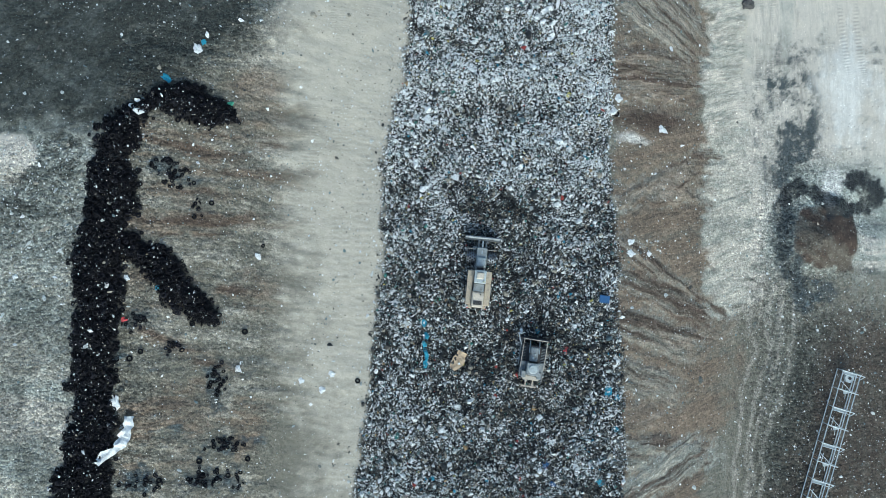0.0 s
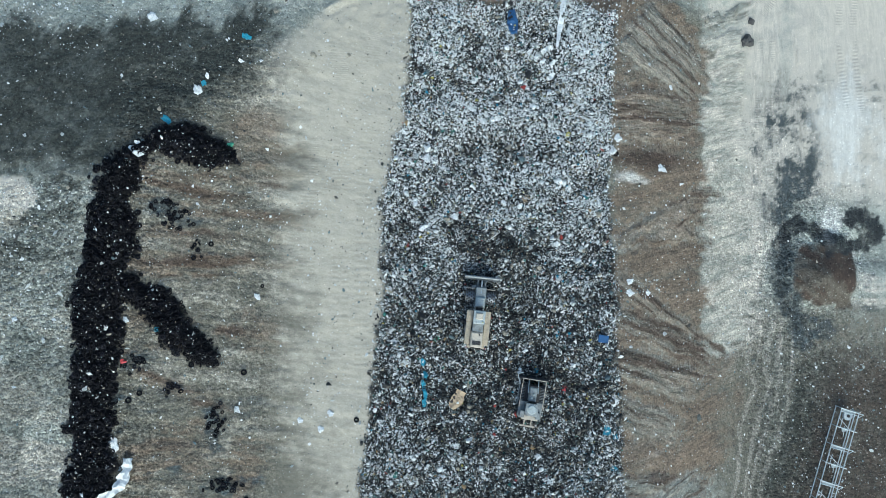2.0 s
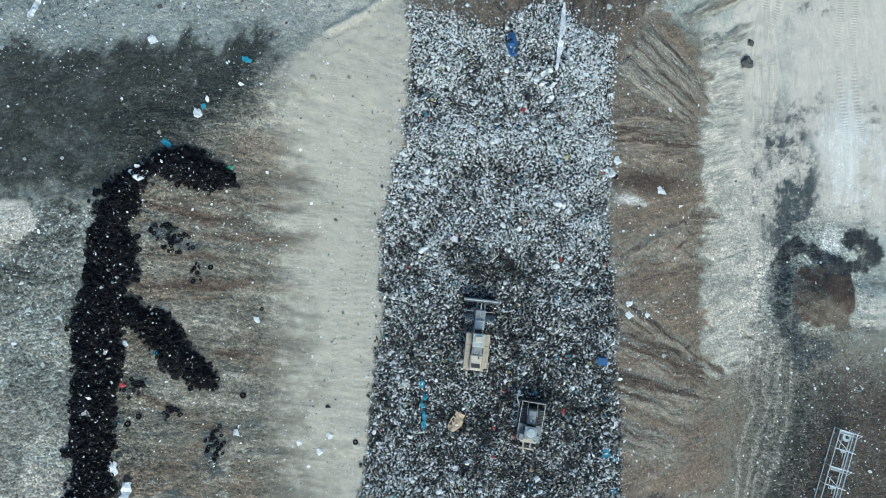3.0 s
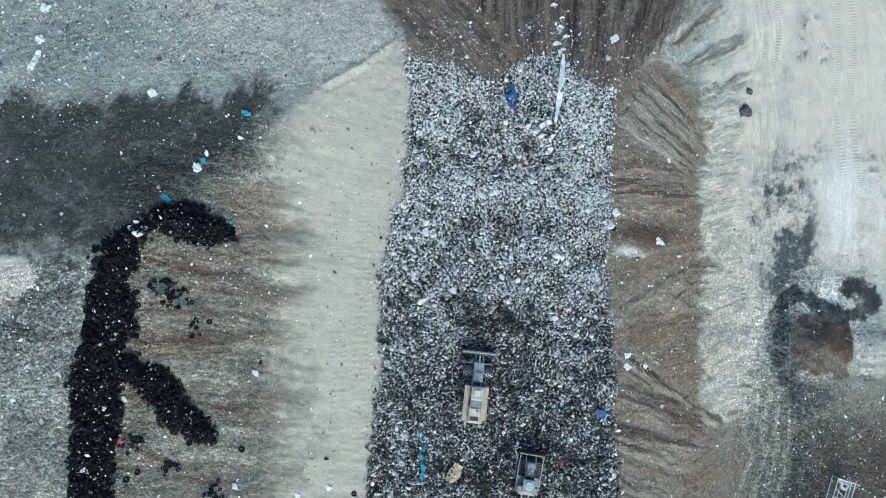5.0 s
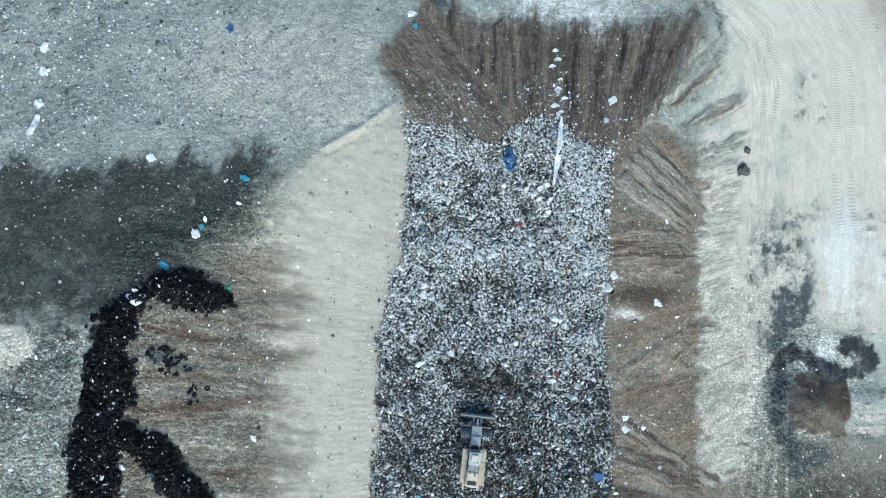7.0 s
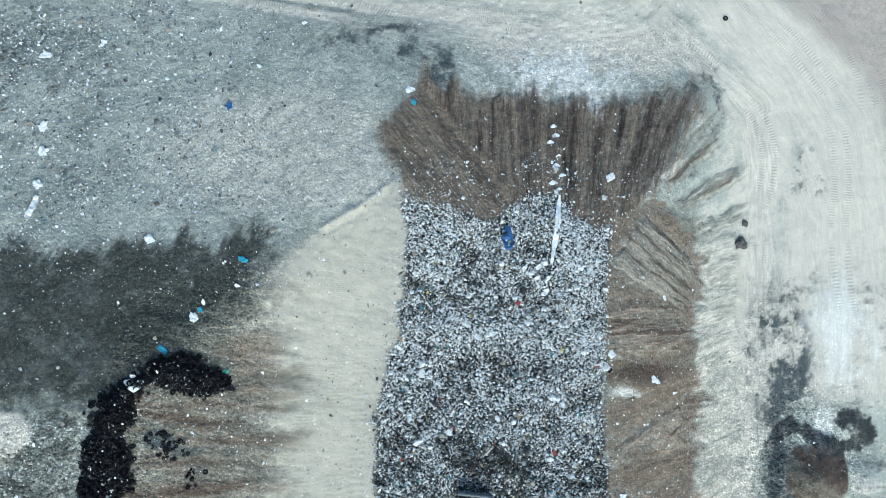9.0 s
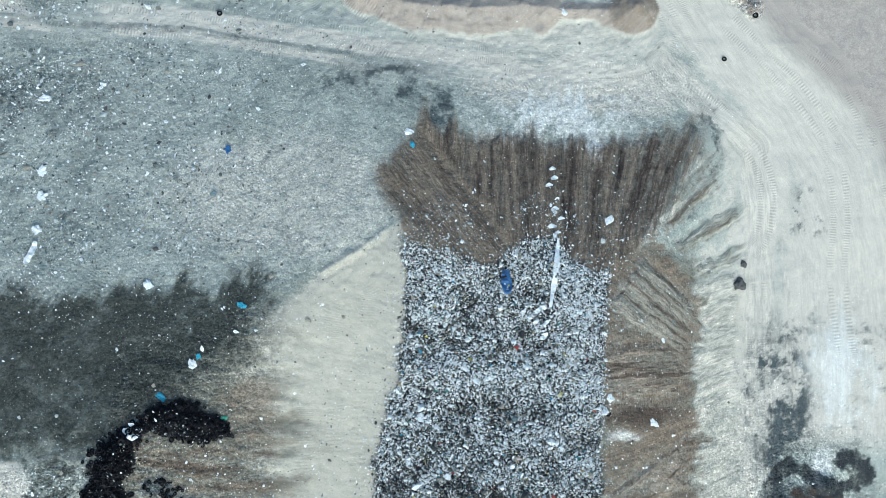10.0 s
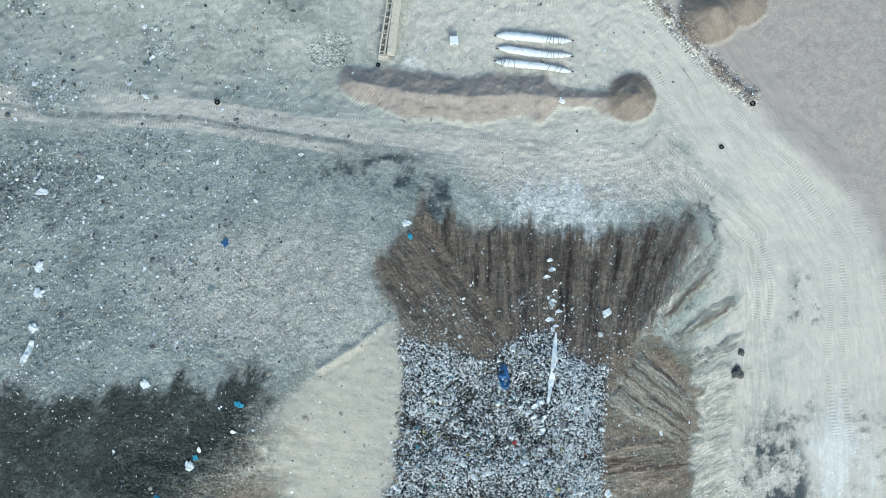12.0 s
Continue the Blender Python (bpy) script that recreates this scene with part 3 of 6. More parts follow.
    damp_and_shade = 0.5 * step(0.36, 0.62, 0.5 * cloud + 0.5 * mottle) * step(-22, -48, x + 20 * (cloud - 0.5)) * step(36, 44, y) * step(72, 64, y)
    damp_and_shade = np.maximum(damp_and_shade, 0.5 * step(-1.5, 2.5, y - 58) * step(70, 63, y) * step(-30, -12, x) * step(4, -3, x) * step(0.42, 0.6, mottle))
    damp_and_shade = np.maximum(damp_and_shade, 0.5 * step(74, 80, y) * step(-14, -22, x) * step(0.48, 0.62, 0.4 * cloud + 0.6 * mottle))
    damp_and_shade = np.maximum(damp_and_shade, step(0, 0.5, blob(wx, wy, -8, 62.5, 9, 3.0)) * step(0.4, 0.6, fbm(x * 0.4, y * 0.4, 4)))
    damp_and_shade = np.maximum(damp_and_shade, 0.4 * step(0.8, 0.3, np.abs(line_distance(x, wy * 0.25 + y * 0.75 + 1.9, WHEELS)[0])) * step(4, -8, x))
    scab = 1.6 * (fbm(x * 0.5, y * 0.5, 4, 0.7) - 0.5)
    blots = step(0.45, 0.62, fbm(x * 0.33, y * 0.33, 5, 0.65))
    damp_and_shade = np.maximum(damp_and_shade, 1.1 * step(-0.1, 0.5, blob(wx, wy, 48.5, 17.5, 6.5, 12)) * step(0.40, 0.56, fbm(x * 0.24 + 4, y * 0.2, 6, 0.72)))
    damp_and_shade = np.maximum(damp_and_shade, 0.65 * step(-0.1, 0.5, blob(wx, wy, 49, 20, 8.5, 13)) * step(0.45, 0.60, fbm(wx * 0.5 + 11, wy * 0.28, 6, 0.75)))
    damp_and_shade = np.maximum(damp_and_shade, 0.45 * step(40, 44, wx) * step(34, 26, wy) * step(6, 12, wy) * step(0.46, 0.62, fbm(x * 0.3 + 8, y * 0.6, 5, 0.75)))
    damp_and_shade = np.maximum(damp_and_shade, 0.7 * step(-1, 1, inside(wx, wy, [(36, 60), (39, 60), (40.5, 52), (37, 45), (33, 43), (34, 52)])) * step(0.45, 0.6, mottle))
    damp_and_shade = np.maximum(damp_and_shade, 0.6 * step(49, 51, wx) * step(57, 54, wx) * step(40, 43, wy) * step(50, 47, wy) * step(0.48, 0.6, mottle))
    hollow = line_distance(wx, wy, [(48.5, 7.2), (50.8, 8.8), (52.6, 7.6), (54.5, 5.8), (57.0, 5.2), (59.8, 5.8), (61.4, 7.8), (59.6, 9.8), (57.6, 9.8)])[0]
    gully = line_distance(wx, wy, [(47.8, 6.5), (47.7, 2.0), (48.6, -1.5), (50.2, -5.5)])[0]
    wander = 2.4 * (fbm(x * 0.5, y * 0.5, 5, 0.72) - 0.5)
    pool = step(1.7, 0.9, hollow + wander)
    damp_and_shade = np.maximum.reduce([damp_and_shade, pool, 1.0 * step(2.2, 1.0, gully + wander), 0.85 * step(0, 0.5, blob(wx, wy, 52, -5.8, 7, 4)) * blots, 0.8 * step(-0.1, 0.5, blob(wx, wy, 49.2, 4.2, 3.4, 5.5)) * (1 - mound) * step(0.38, 0.58, fbm(x * 0.7, y * 0.55, 5, 0.72))])
    damp_and_shade = np.maximum(damp_and_shade, step(0, 0.4, blob(wx, wy, 0, 58.5, 2.2, 4)))
    damp_and_shade = np.maximum(damp_and_shade, 0.6 * step(-0.1, 0.5, blob(wx, wy, 61.5, 1, 6, 7)) * (1 - mound) * step(0.48, 0.6, fbm(x * 0.2, y * 0.9 + 3, 5, 0.7)))
    # shaded north foot of the berm and cones, darkened in the soil colour
    damp_and_shade = np.maximum(damp_and_shade, 0.25 * step(0.35, 0.1, heaps(x, y)) * step(0.02, 0.2, heaps(x, y)) * step(73, 75, y))
    damp_and_shade = np.maximum(damp_and_shade, west_bank(x, y) * step(-20, -26, x) * step(-3, -12, y) * step(0.56, 0.68, fbm(x * 0.25 + 3, y * 0.5, 4)))
    for cx, cy, rx, ry in CLUMPS:
        damp_and_shade = np.maximum(damp_and_shade, 0.9 * step(-0.5, 0.7, blob(wx, wy, cx, cy, rx * 1.2, ry * 1.2) + 2.2 * (fbm(x * 0.9, y * 0.9, 4, 0.7) - 0.5)))
    # near-black bed darkens the gaps between refuse and tyres; pool and gully are muck
    out["muck_and_dark_gaps"] = np.maximum.reduce([refuse, step(-0.4, 0.8, tyre_depth(x, y)), 0.6 * pool, 0.35 * step(1.6, 0.6, gully + wander)])
    out["damp_clay_and_shade"] = damp_and_shade * np.clip(0.4 + 1.5 * (fbm(x * 0.9, y * 0.9, 4, 0.75) - 0.2), 0.2, 1)
    lime = step(-0.3, 0.9, blob(x, y + 11 * (fbm(x * 0.8, y * 0.07, 5, 0.75) - 0.5), 16.5, 56.8, 13.5, 4.4)) * step(0.22, 0.5, fbm(x * 0.4, y * 0.3, 4, 0.7))
    lime = np.maximum(lime, 0.75 * step(-0.3, 0.9, blob(wx, wy, 57, 22, 6.5, 9) + 1.8 * (fbm(x * 0.4, y * 0.15, 5, 0.75) - 0.5)))
    lime = np.maximum(lime, 0.7 * step(-0.2, 0.7, blob(wx, wy, 24.5, 14.3, 3.0, 1.0)))
    lime = np.maximum(lime, 0.8 * step(-0.1, 0.8, blob(wx, wy, 55.3, 8.6, 2.6, 3.4) + scab))
    lime = np.maximum(lime, 0.7 * step(0, 0.7, blob(wx, wy, -3.6, 77.9, 3.4, 1.4)))
    out["lime"] = lime
    litter = np.maximum(0.9 * step(0.42, 0.62, cloud) * step(-20, -45, x) * step(30, 40, y), 0.6)
    litter = np.maximum(litter, 0.9 * step(-41, -43, x) * step(14, 12, y) * step(-6, 2, y))
    litter = np.maximum(litter, 0.85 * west_bank(x, y) * step(-14, -22, x) * step(0.35, 0.6, fbm(x * 0.2, y * 0.2, 3)))
    litter = np.maximum(litter, 0.75 * south_e)
    litter = np.maximum(litter, 0.9 * step(-0.1, 0.5, blob(wx, wy, 53, 3, 11, 13)))
    litter = np.maximum(litter, 0.8 * np.clip(olive, 0, 1) * step(0.3, 0.55, mottle))
    soft = np.maximum.reduce([step(-1, 2, cover), step(9, 5, d_n), 0.8 * step(5, 3, d_w), step(30, 42, x) * step(14, 24, y), step(66, 70, y)])
    stony = np.maximum.reduce([step(-41, -43, x) * step(14, 12, y) * step(-14, -2, y), 0.6 * step(-36, -38.5, x) * step(14, 12, y), 0.5 * south_e, 0.6 * step(-0.1, 0.5, blob(wx, wy, 53, 3, 11, 13)) * (1 - mound), 0.8 * step(2.0, 0.8, line_distance(x, y, WINDROW)[0]), 0.7 * step(0, 0.5, blob(wx, wy, -15.5, 80, 4, 3.5)), 0.35 * step(0.5, 0.65, cloud) * step(-20, -40, x) * step(36, 46, y)])
    out["pink_soil"] = np.maximum(out["pink_soil"], 0.3 * step(0, 0.6, blob(wx, wy, 5.5, 38.5, 5, 3)) + 0.25 * step(0, 0.6, blob(wx, wy, 20, 38.5, 3, 2)))
    for soil, share in pushed[6].items():
        out[soil] = out[soil] * bare + share
    out["lime"] = out["lime"] * np.where(y > 48, 1 - 0.75 * pushed[4], 1)
    out["gravel"] = np.clip(stony + 0.34 - 0.3 * soft + 0.5 * west_bank(x, y) * step(-18, -24, x) - 0.8 * pit, 0.0, 1.0)
    out["litter"] = litter * (1 - step(30, 50, x) * step(20, 40, y) * 0.75) * (1 - 0.5 * step(66, 72, y)) * (1 - 0.4 * step(-1, 2, cover))
    return out


WHEELS = [(-75, 73.4), (-60.7, 72.3), (-53.1, 71.5), (-45.5, 71.4), (-37.8, 71.2), (-30, 70.6), (-22.1, 69.4), (-14.2, 68.2), (-6.2, 67.3), (1.8, 66.3), (10, 65.4)]
MOUND = [(51.0, 5.6), (54.4, 5.5), (57.5, 4.2), (58.1, 1.4), (57.5, -3.0), (53.2, -2.4), (49.7, -1.4), (49.4, 2.3)]


# wheel tracks: a line, the half gauge and the length of a tread print
TRACKS = [([(19, 87.7), (24.7, 85.3), (30.4, 81.7), (34.5, 77.3), (36.5, 72.4), (35.7, 67.5), (32.1, 64.2), (24.7, 62.9), (15, 64.3), (8.5, 66.1)], 0.9, 0.36),
          ([(25.5, 82.9), (30.4, 77.2), (32.9, 71.6), (31.7, 67.5), (28, 65), (21.5, 64.5), (14.2, 66)], 1.0, 0.36),
          ([(27.9, 87.8), (34.4, 80.5), (39.4, 74.1), (45.1, 68.4), (50.8, 62.8), (56.5, 55.6)], 1.1, 0.4),
          ([(50, 69.3), (54.9, 66.9), (58.1, 63.7), (60.6, 58.9), (61.4, 52.3)], 0.8, 0.4), ([(32.8, 62.6), (38.5, 60.2), (41.7, 57), (45.9, 52.1), (47.1, 46.9), (46.3, 41.2), (44.3, 38.8)], 0.9, 0.36),
          ([(-20.9, 77.6), (-18.8, 73.4), (-14.2, 68.4), (-7.7, 65.6), (-1.3, 61.9)], 0.9, 0.36), ([(-14.5, 77.7), (-11.2, 73.6), (-4.6, 68.6), (1.8, 65.4)], 1.0, 0.36),
          ([(7.6, 87.5), (18.1, 86), (26.3, 82.9), (29.5, 79)], 0.9, 0.36), ([(8.5, 59.7), (11.7, 63), (17.4, 66.5), (18.3, 71.4), (17.8, 75.4)], 0.9, 0.4)]
COLUMNS = [([(-19.8, -40), (-20, -10), (-19.4, 14)], 0.55, 0.5), ([(-17.1, -40), (-17.3, -5), (-16.6, 20)], 0.5, 0.5), ([(-13.3, -40), (-13.1, 0), (-13.0, 24), (-14, 34)], 0.6, 0.5),
           ([(-10.4, -14), (-10.2, 10), (-9.2, 30), (-8, 36)], 0.5, 0.5), ([(45.9, 36), (45.6, 25), (45.9, 8), (45, -14)], 0.9, 0.4), ([(60.5, 64), (65.5, 45), (66.2, 20)], 0.9, 0.4),
           ([(56, 56), (57.5, 46), (57.2, 36), (58.5, 24)], 1.0, 0.4), ([(-62, 74.0), (-40, 72.6), (-20, 70.4), (0, 67.6), (14, 66)], 0.8, 0.36), ([(-62, 69.2), (-40, 67.6), (-20, 66.2), (-6, 64)], 0.9, 0.36),
           ([(-52, 20), (-46, 28), (-42, 36)], 0.8, 0.42), ([(-46, 16), (-38, 24), (-33, 33)], 0.9, 0.42), ([(-30, 40), (-24, 50), (-21, 58)], 0.8, 0.42), ([(-16, 38), (-12, 46), (-10, 56)], 0.8, 0.42)]


def rounded(line, n=6):
    """A smooth curve through the corners of a line."""
    p = np.array([line[0], *line, line[-1]], float)
    out = []
    for a, b, c, d in zip(p, p[1:], p[2:], p[3:]):
        for t in np.arange(n) / n:
            out.append(0.5 * (2 * b + (c - a) * t + (2 * a - 5 * b + 4 * c - d) * t * t + (3 * b - a - 3 * c + d) * t ** 3))
    return [tuple(q) for q in out] + [tuple(p[-1])]


def tread_field(x, y):
    """Tread prints of single vehicles: how clear they are, and the place along them in prints."""
    clear, prints, nearest = np.zeros(x.shape), np.zeros(x.shape), np.full(x.shape, 3.0)
    for n, (line, gauge, pitch) in enumerate(TRACKS + COLUMNS):
        line = rounded(line)
        lx, ly = [p[0] for p in line], [p[1] for p in line]
        on = np.nonzero((x > min(lx) - 3) & (x < max(lx) + 3) & (y > min(ly) - 3) & (y < max(ly) + 3))
        gx_, gy_ = x[on], y[on]
        d, a = line_distance(gx_, gy_, line)
        length = sum(math.dist(p, q) for p, q in zip(line, line[1:]))
        worn_ = step(0.36, 0.5, fbm(a * length * 0.18 + 9 * n, d * 0.4, 2)) * step(0, 0.04, a) * step(1, 0.96, a)
        band = step(0.52, 0.36, np.abs(d - gauge)) * worn_ * (0.5 if pitch == 0.5 else 1.0) * (0.4 + 0.6 * step(0.3, 0.6, fbm(gx_ * 0.8, gy_ * 0.8, 2)))
        better = d < nearest[on]
        clear[on] = np.where(better, band, clear[on])
        prints[on] = np.where(better, a * length / pitch, prints[on])
        nearest[on] = np.minimum(nearest[on], d)
    return clear, prints


def drag_field(x, y):
    """The way in which the machines dragged the soil: a place along and across the marks, and how strong they are."""
    along, across, gain, patch = x.copy(), y.copy(), np.full(x.shape, 0.3), np.zeros(x.shape)
    calm = np.ones(x.shape)
    wx, wy = x + 2.5 * (fbm(x * 0.3, y * 0.3, 3) - 0.5), y + 2.5 * (fbm(x * 0.3 + 31, y * 0.3, 3) - 0.5)

    def region(mask, u, v, squeeze, strength, number):
        on = mask > 0.5
        along[on], across[on] = (u * squeeze)[on], v[on]
        gain[on], patch[on] = (strength * np.ones(x.shape))[on], (number * np.ones(x.shape))[on]
        edge = np.clip(np.abs(mask - 0.5) / 0.35, 0, 1)
        calm[on] = edge[on]
        calm[:] = np.minimum(calm, edge)

    u, v = x * 0.87 - y * 0.5, x * 0.5 + y * 0.87
    region(step(-2, -8, wx - 0.3 * (wy - 45)) * step(66, 58, wy) * step(14, 22, wy - 0.3 * (wx + 35)), v, u, 0.4, 0.18 + 0.22 * step(36, 28, y), 1)
    region(step(40, 46, wx) * step(6, -2, wy), x * 0.25 + y * 0.97, x * 0.97 - y * 0.25, 0.35, 0.55, 2)
    region(step(46, 50, wx) * step(10, 14, wy) * step(62, 54, wy), y, x, 0.12, 0.45, 3)
    bend = y + 0.16 * x + 2.5 * fbm(x * 0.06, y * 0.06, 2)
    region(west_bank(wx, wy), x, bend, 0.38, 0.16 + 0.44 * step(-16, -27, x), 4)
    fan = y - 0.28 * (x - 23) + 2.2 * fbm(x * 0.07 + 9, y * 0.05, 2)
    region(east_bank(wx, wy), x, fan, 0.30, 0.6, 5)
    region(step(-0.5, 0.8, inside(x, y, MOUND)), 0.8 * x - 0.6 * y, 0.6 * x + 0.8 * y, 0.2, 0.9, 13)
    run, over, number, rim, _, _, _ = push_field(x, y)
    own = np.isin(PUSH_KIND[number.astype(int)], ("east", "face_east"))
    region(step(0.25, 0.6, rim) * own, run, over, 0.16, 0.9, 20 + number)
    f = face(x, y)
    region(step(-3, 3, f), y, x + 0.018 * np.maximum(x - 14, 0) * (52 - y), 0.14, 0.95, 6)
    region(step(-3, 3, f) * step(9.5, 8.5, x + 0.75 * (y - 40)), x * 0.65 - y * 0.76, x * 0.76 + y * 0.65, 0.16, 0.9, 7)
    for n, (road, half, strength) in enumerate(((ROAD_W, 5.5, 0.22), (ROAD_N, 9, 0.16), (ROAD_E, 3.2, 0.3), (ROAD_S, 2.0, 0.5))):
        length = np.concatenate([[0], np.cumsum([math.dist(p, q) for p, q in zip(road, road[1:])])])
        d, a = line_distance(x + 1.6 * (fbm(x * 0.05, y * 0.05, 2) - 0.5), y + 1.2 * (fbm(x * 0.07, y * 0.07 + 5, 2) - 0.5), road)
        region(step(half + 1.5, half - 1.5, d + 3 * (fbm(x * 0.25, y * 0.25, 3) - 0.5)), np.interp(a * (len(road) - 1), np.arange(len(road)), length), d, 0.13, strength, 8 + n)
    return along, across, gain * calm, patch


def grid_mesh(name, xs, ys, zs):
    nx, ny = len(xs), len(ys)
    me = bpy.data.meshes.new(name)
    gx, gy = np.meshgrid(xs, ys)
    co = np.stack([gx, gy, zs], -1).reshape(-1, 3).astype(np.float32)
    a = (np.arange(ny - 1)[:, None] * nx + np.arange(nx - 1)[None, :]).ravel()
    quads = np.stack([a, a + 1, a + nx + 1, a + nx], -1).astype(np.int32)
    me.vertices.add(len(co))
    me.vertices.foreach_set("co", co.ravel())
    me.loops.add(quads.size)
    me.loops.foreach_set("vertex_index", quads.ravel())
    me.polygons.add(len(quads))
    me.polygons.foreach_set("loop_start", np.arange(0, quads.size, 4, dtype=np.int32))
    me.polygons.foreach_set("use_smooth", np.ones(len(quads), bool))
    me.update(calc_edges=True)
    return me


gxs, gys = axis(-64, 70, 0.2), axis(-44, 98, 0.2)
GX, GY = np.meshgrid(gxs, gys)
GZ = height(GX, GY)
ground_me = grid_mesh("ground", gxs, gys, GZ)
d_along, d_across, d_gain, d_patch = drag_field(GX, GY)
seam = np.zeros(GX.shape)
for turn_over in (lambda q: q, np.transpose):
    cut = np.abs(np.diff(turn_over(d_patch), axis=0)) > 0
    turn_over(seam)[1:][cut] = 1.0
    turn_over(seam)[:-1][cut] = 1.0
for fall in (1.0, 0.6, 0.5):
    wide_seam = seam.copy()
    for axis_, way in ((0, 1), (0, -1), (1, 1), (1, -1)):
        wide_seam = np.maximum(wide_seam, fall * np.roll(seam, way, axis_))
    seam = wide_seam
d_gain = d_gain * (1 - np.clip(seam, 0, 1))
d_tread, d_prints = tread_field(GX, GY)
layer = ground_me.attributes.new("drag", "FLOAT_VECTOR", "POINT")
layer.data.foreach_set("vector", np.stack([d_along, d_across, d_patch * 13.7], -1).astype(np.float32).ravel())
layer = ground_me.attributes.new("tread_run", "FLOAT", "POINT")
layer.data.foreach_set("value", d_prints.astype(np.float32).ravel())
for soil_name, soil_mask in {**ground_masks(GX, GY), "drag_gain": d_gain, "tread": d_tread}.items():
    layer = ground_me.attributes.new(soil_name, "FLOAT", "POINT")
    layer.data.foreach_set("value", np.clip(soil_mask, 0, 1.2).astype(np.float32).ravel())
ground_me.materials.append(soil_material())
ground = tagged(new("ground", ground_me), "graded landfill soil in tan, brown and grey with wheel ruts", "ground", kind="structure")


def level(x, y):
    """The ground's height at a place, read off its sheet."""
    i = np.clip(np.searchsorted(gxs, x) - 1, 0, len(gxs) - 2)
    j = np.clip(np.searchsorted(gys, y) - 1, 0, len(gys) - 2)
    u, v = (x - gxs[i]) / (gxs[i + 1] - gxs[i]), (y - gys[j]) / (gys[j + 1] - gys[j])
    return (GZ[j, i] * (1 - u) + GZ[j, i + 1] * u) * (1 - v) + (GZ[j + 1, i] * (1 - u) + GZ[j + 1, i + 1] * u) * v


# ---- loose stuff: many small shapes joined into one mesh ----
def ico(level=1):
    bm = bmesh.new()
    bmesh.ops.create_icosphere(bm, subdivisions=level, radius=1)
    v = np.array([p.co[:] for p in bm.verts])
    f = np.array([[q.index for q in p.verts] for p in bm.faces])
    bm.free()
    return v, f


def torus(major, minor, n=14, k=7, squash=1.35):
    u, v = np.meshgrid(np.arange(n) * 2 * np.pi / n, np.arange(k) * 2 * np.pi / k, indexing="ij")
    r = major + minor * np.cos(v)
    co = np.stack([r * np.cos(u), r * np.sin(u), squash * minor * np.sin(v)], -1).reshape(-1, 3)
    i, j = np.meshgrid(np.arange(n), np.arange(k), indexing="ij")
    q = np.stack([i * k + j, (i + 1) % n * k + j, (i + 1) % n * k + (j + 1) % k, i * k + (j + 1) % k], -1).reshape(-1, 4)
    return co, np.concatenate([q[:, :3], q[:, [0, 2, 3]]])


def turns(n, tilt):
    """Random turns: any heading, leaning by up to tilt."""
    h, a, l = RNG.random(n) * 2 * np.pi, RNG.random(n) * 2 * np.pi, RNG.random(n) * tilt
    ax, ay = np.cos(a), np.sin(a)
    c, s = np.cos(l), np.sin(l)
    lean = np.stack([np.stack([c + ax * ax * (1 - c), ax * ay * (1 - c), ay * s], -1),
                     np.stack([ax * ay * (1 - c), c + ay * ay * (1 - c), -ax * s], -1),
                     np.stack([-ay * s, ax * s, c], -1)], -2)
    z = np.zeros(n)
    spin = np.stack([np.stack([np.cos(h), -np.sin(h), z], -1), np.stack([np.sin(h), np.cos(h), z], -1), np.stack([z, z, z + 1], -1)], -2)
    return lean @ spin


def scatter(shapes, places, sizes, tilt, rough=0.0):
    """Arrays of all copies' corners and triangles. places (n,3), sizes (n,3); shapes are taken in turn at random."""
    pick = RNG.integers(0, len(shapes), len(places))
    cos, tris, owner, base = [], [], [], 0
    for k, (v, f) in enumerate(shapes):
        who = np.nonzero(pick == k)[0]
        if not len(who):
            continue
        body = v[None] * (1 + rough * RNG.normal(size=(len(who), len(v), 1)))
        body = body * sizes[who][:, None, :]
        body = np.einsum("nij,nvj->nvi", turns(len(who), tilt), body) + places[who][:, None, :]
        cos.append(body.reshape(-1, 3))
        tris.append((f[None] + (base + np.arange(len(who)) * len(v))[:, None, None]).reshape(-1, 3))
        owner.append(np.repeat(who, len(v)))
        base += len(who) * len(v)
    return np.concatenate(cos), np.concatenate(tris), np.concatenate(owner)


def joined(name, co, tris, smooth=False, **layers):
    me = bpy.data.meshes.new(name)
    me.vertices.add(len(co))
    me.vertices.foreach_set("co", co.astype(np.float32).ravel())
    me.loops.add(tris.size)
    me.loops.foreach_set("vertex_index", tris.astype(np.int32).ravel())
    me.polygons.add(len(tris))
    me.polygons.foreach_set("loop_start", np.arange(0, tris.size, 3, dtype=np.int32))
    me.polygons.foreach_set("use_smooth", np.full(len(tris), smooth))
    for k, v in layers.items():
        me.attributes.new(k, "FLOAT", "POINT").data.foreach_set("value", v.astype(np.float32))
    me.update(calc_edges=True)
    return me


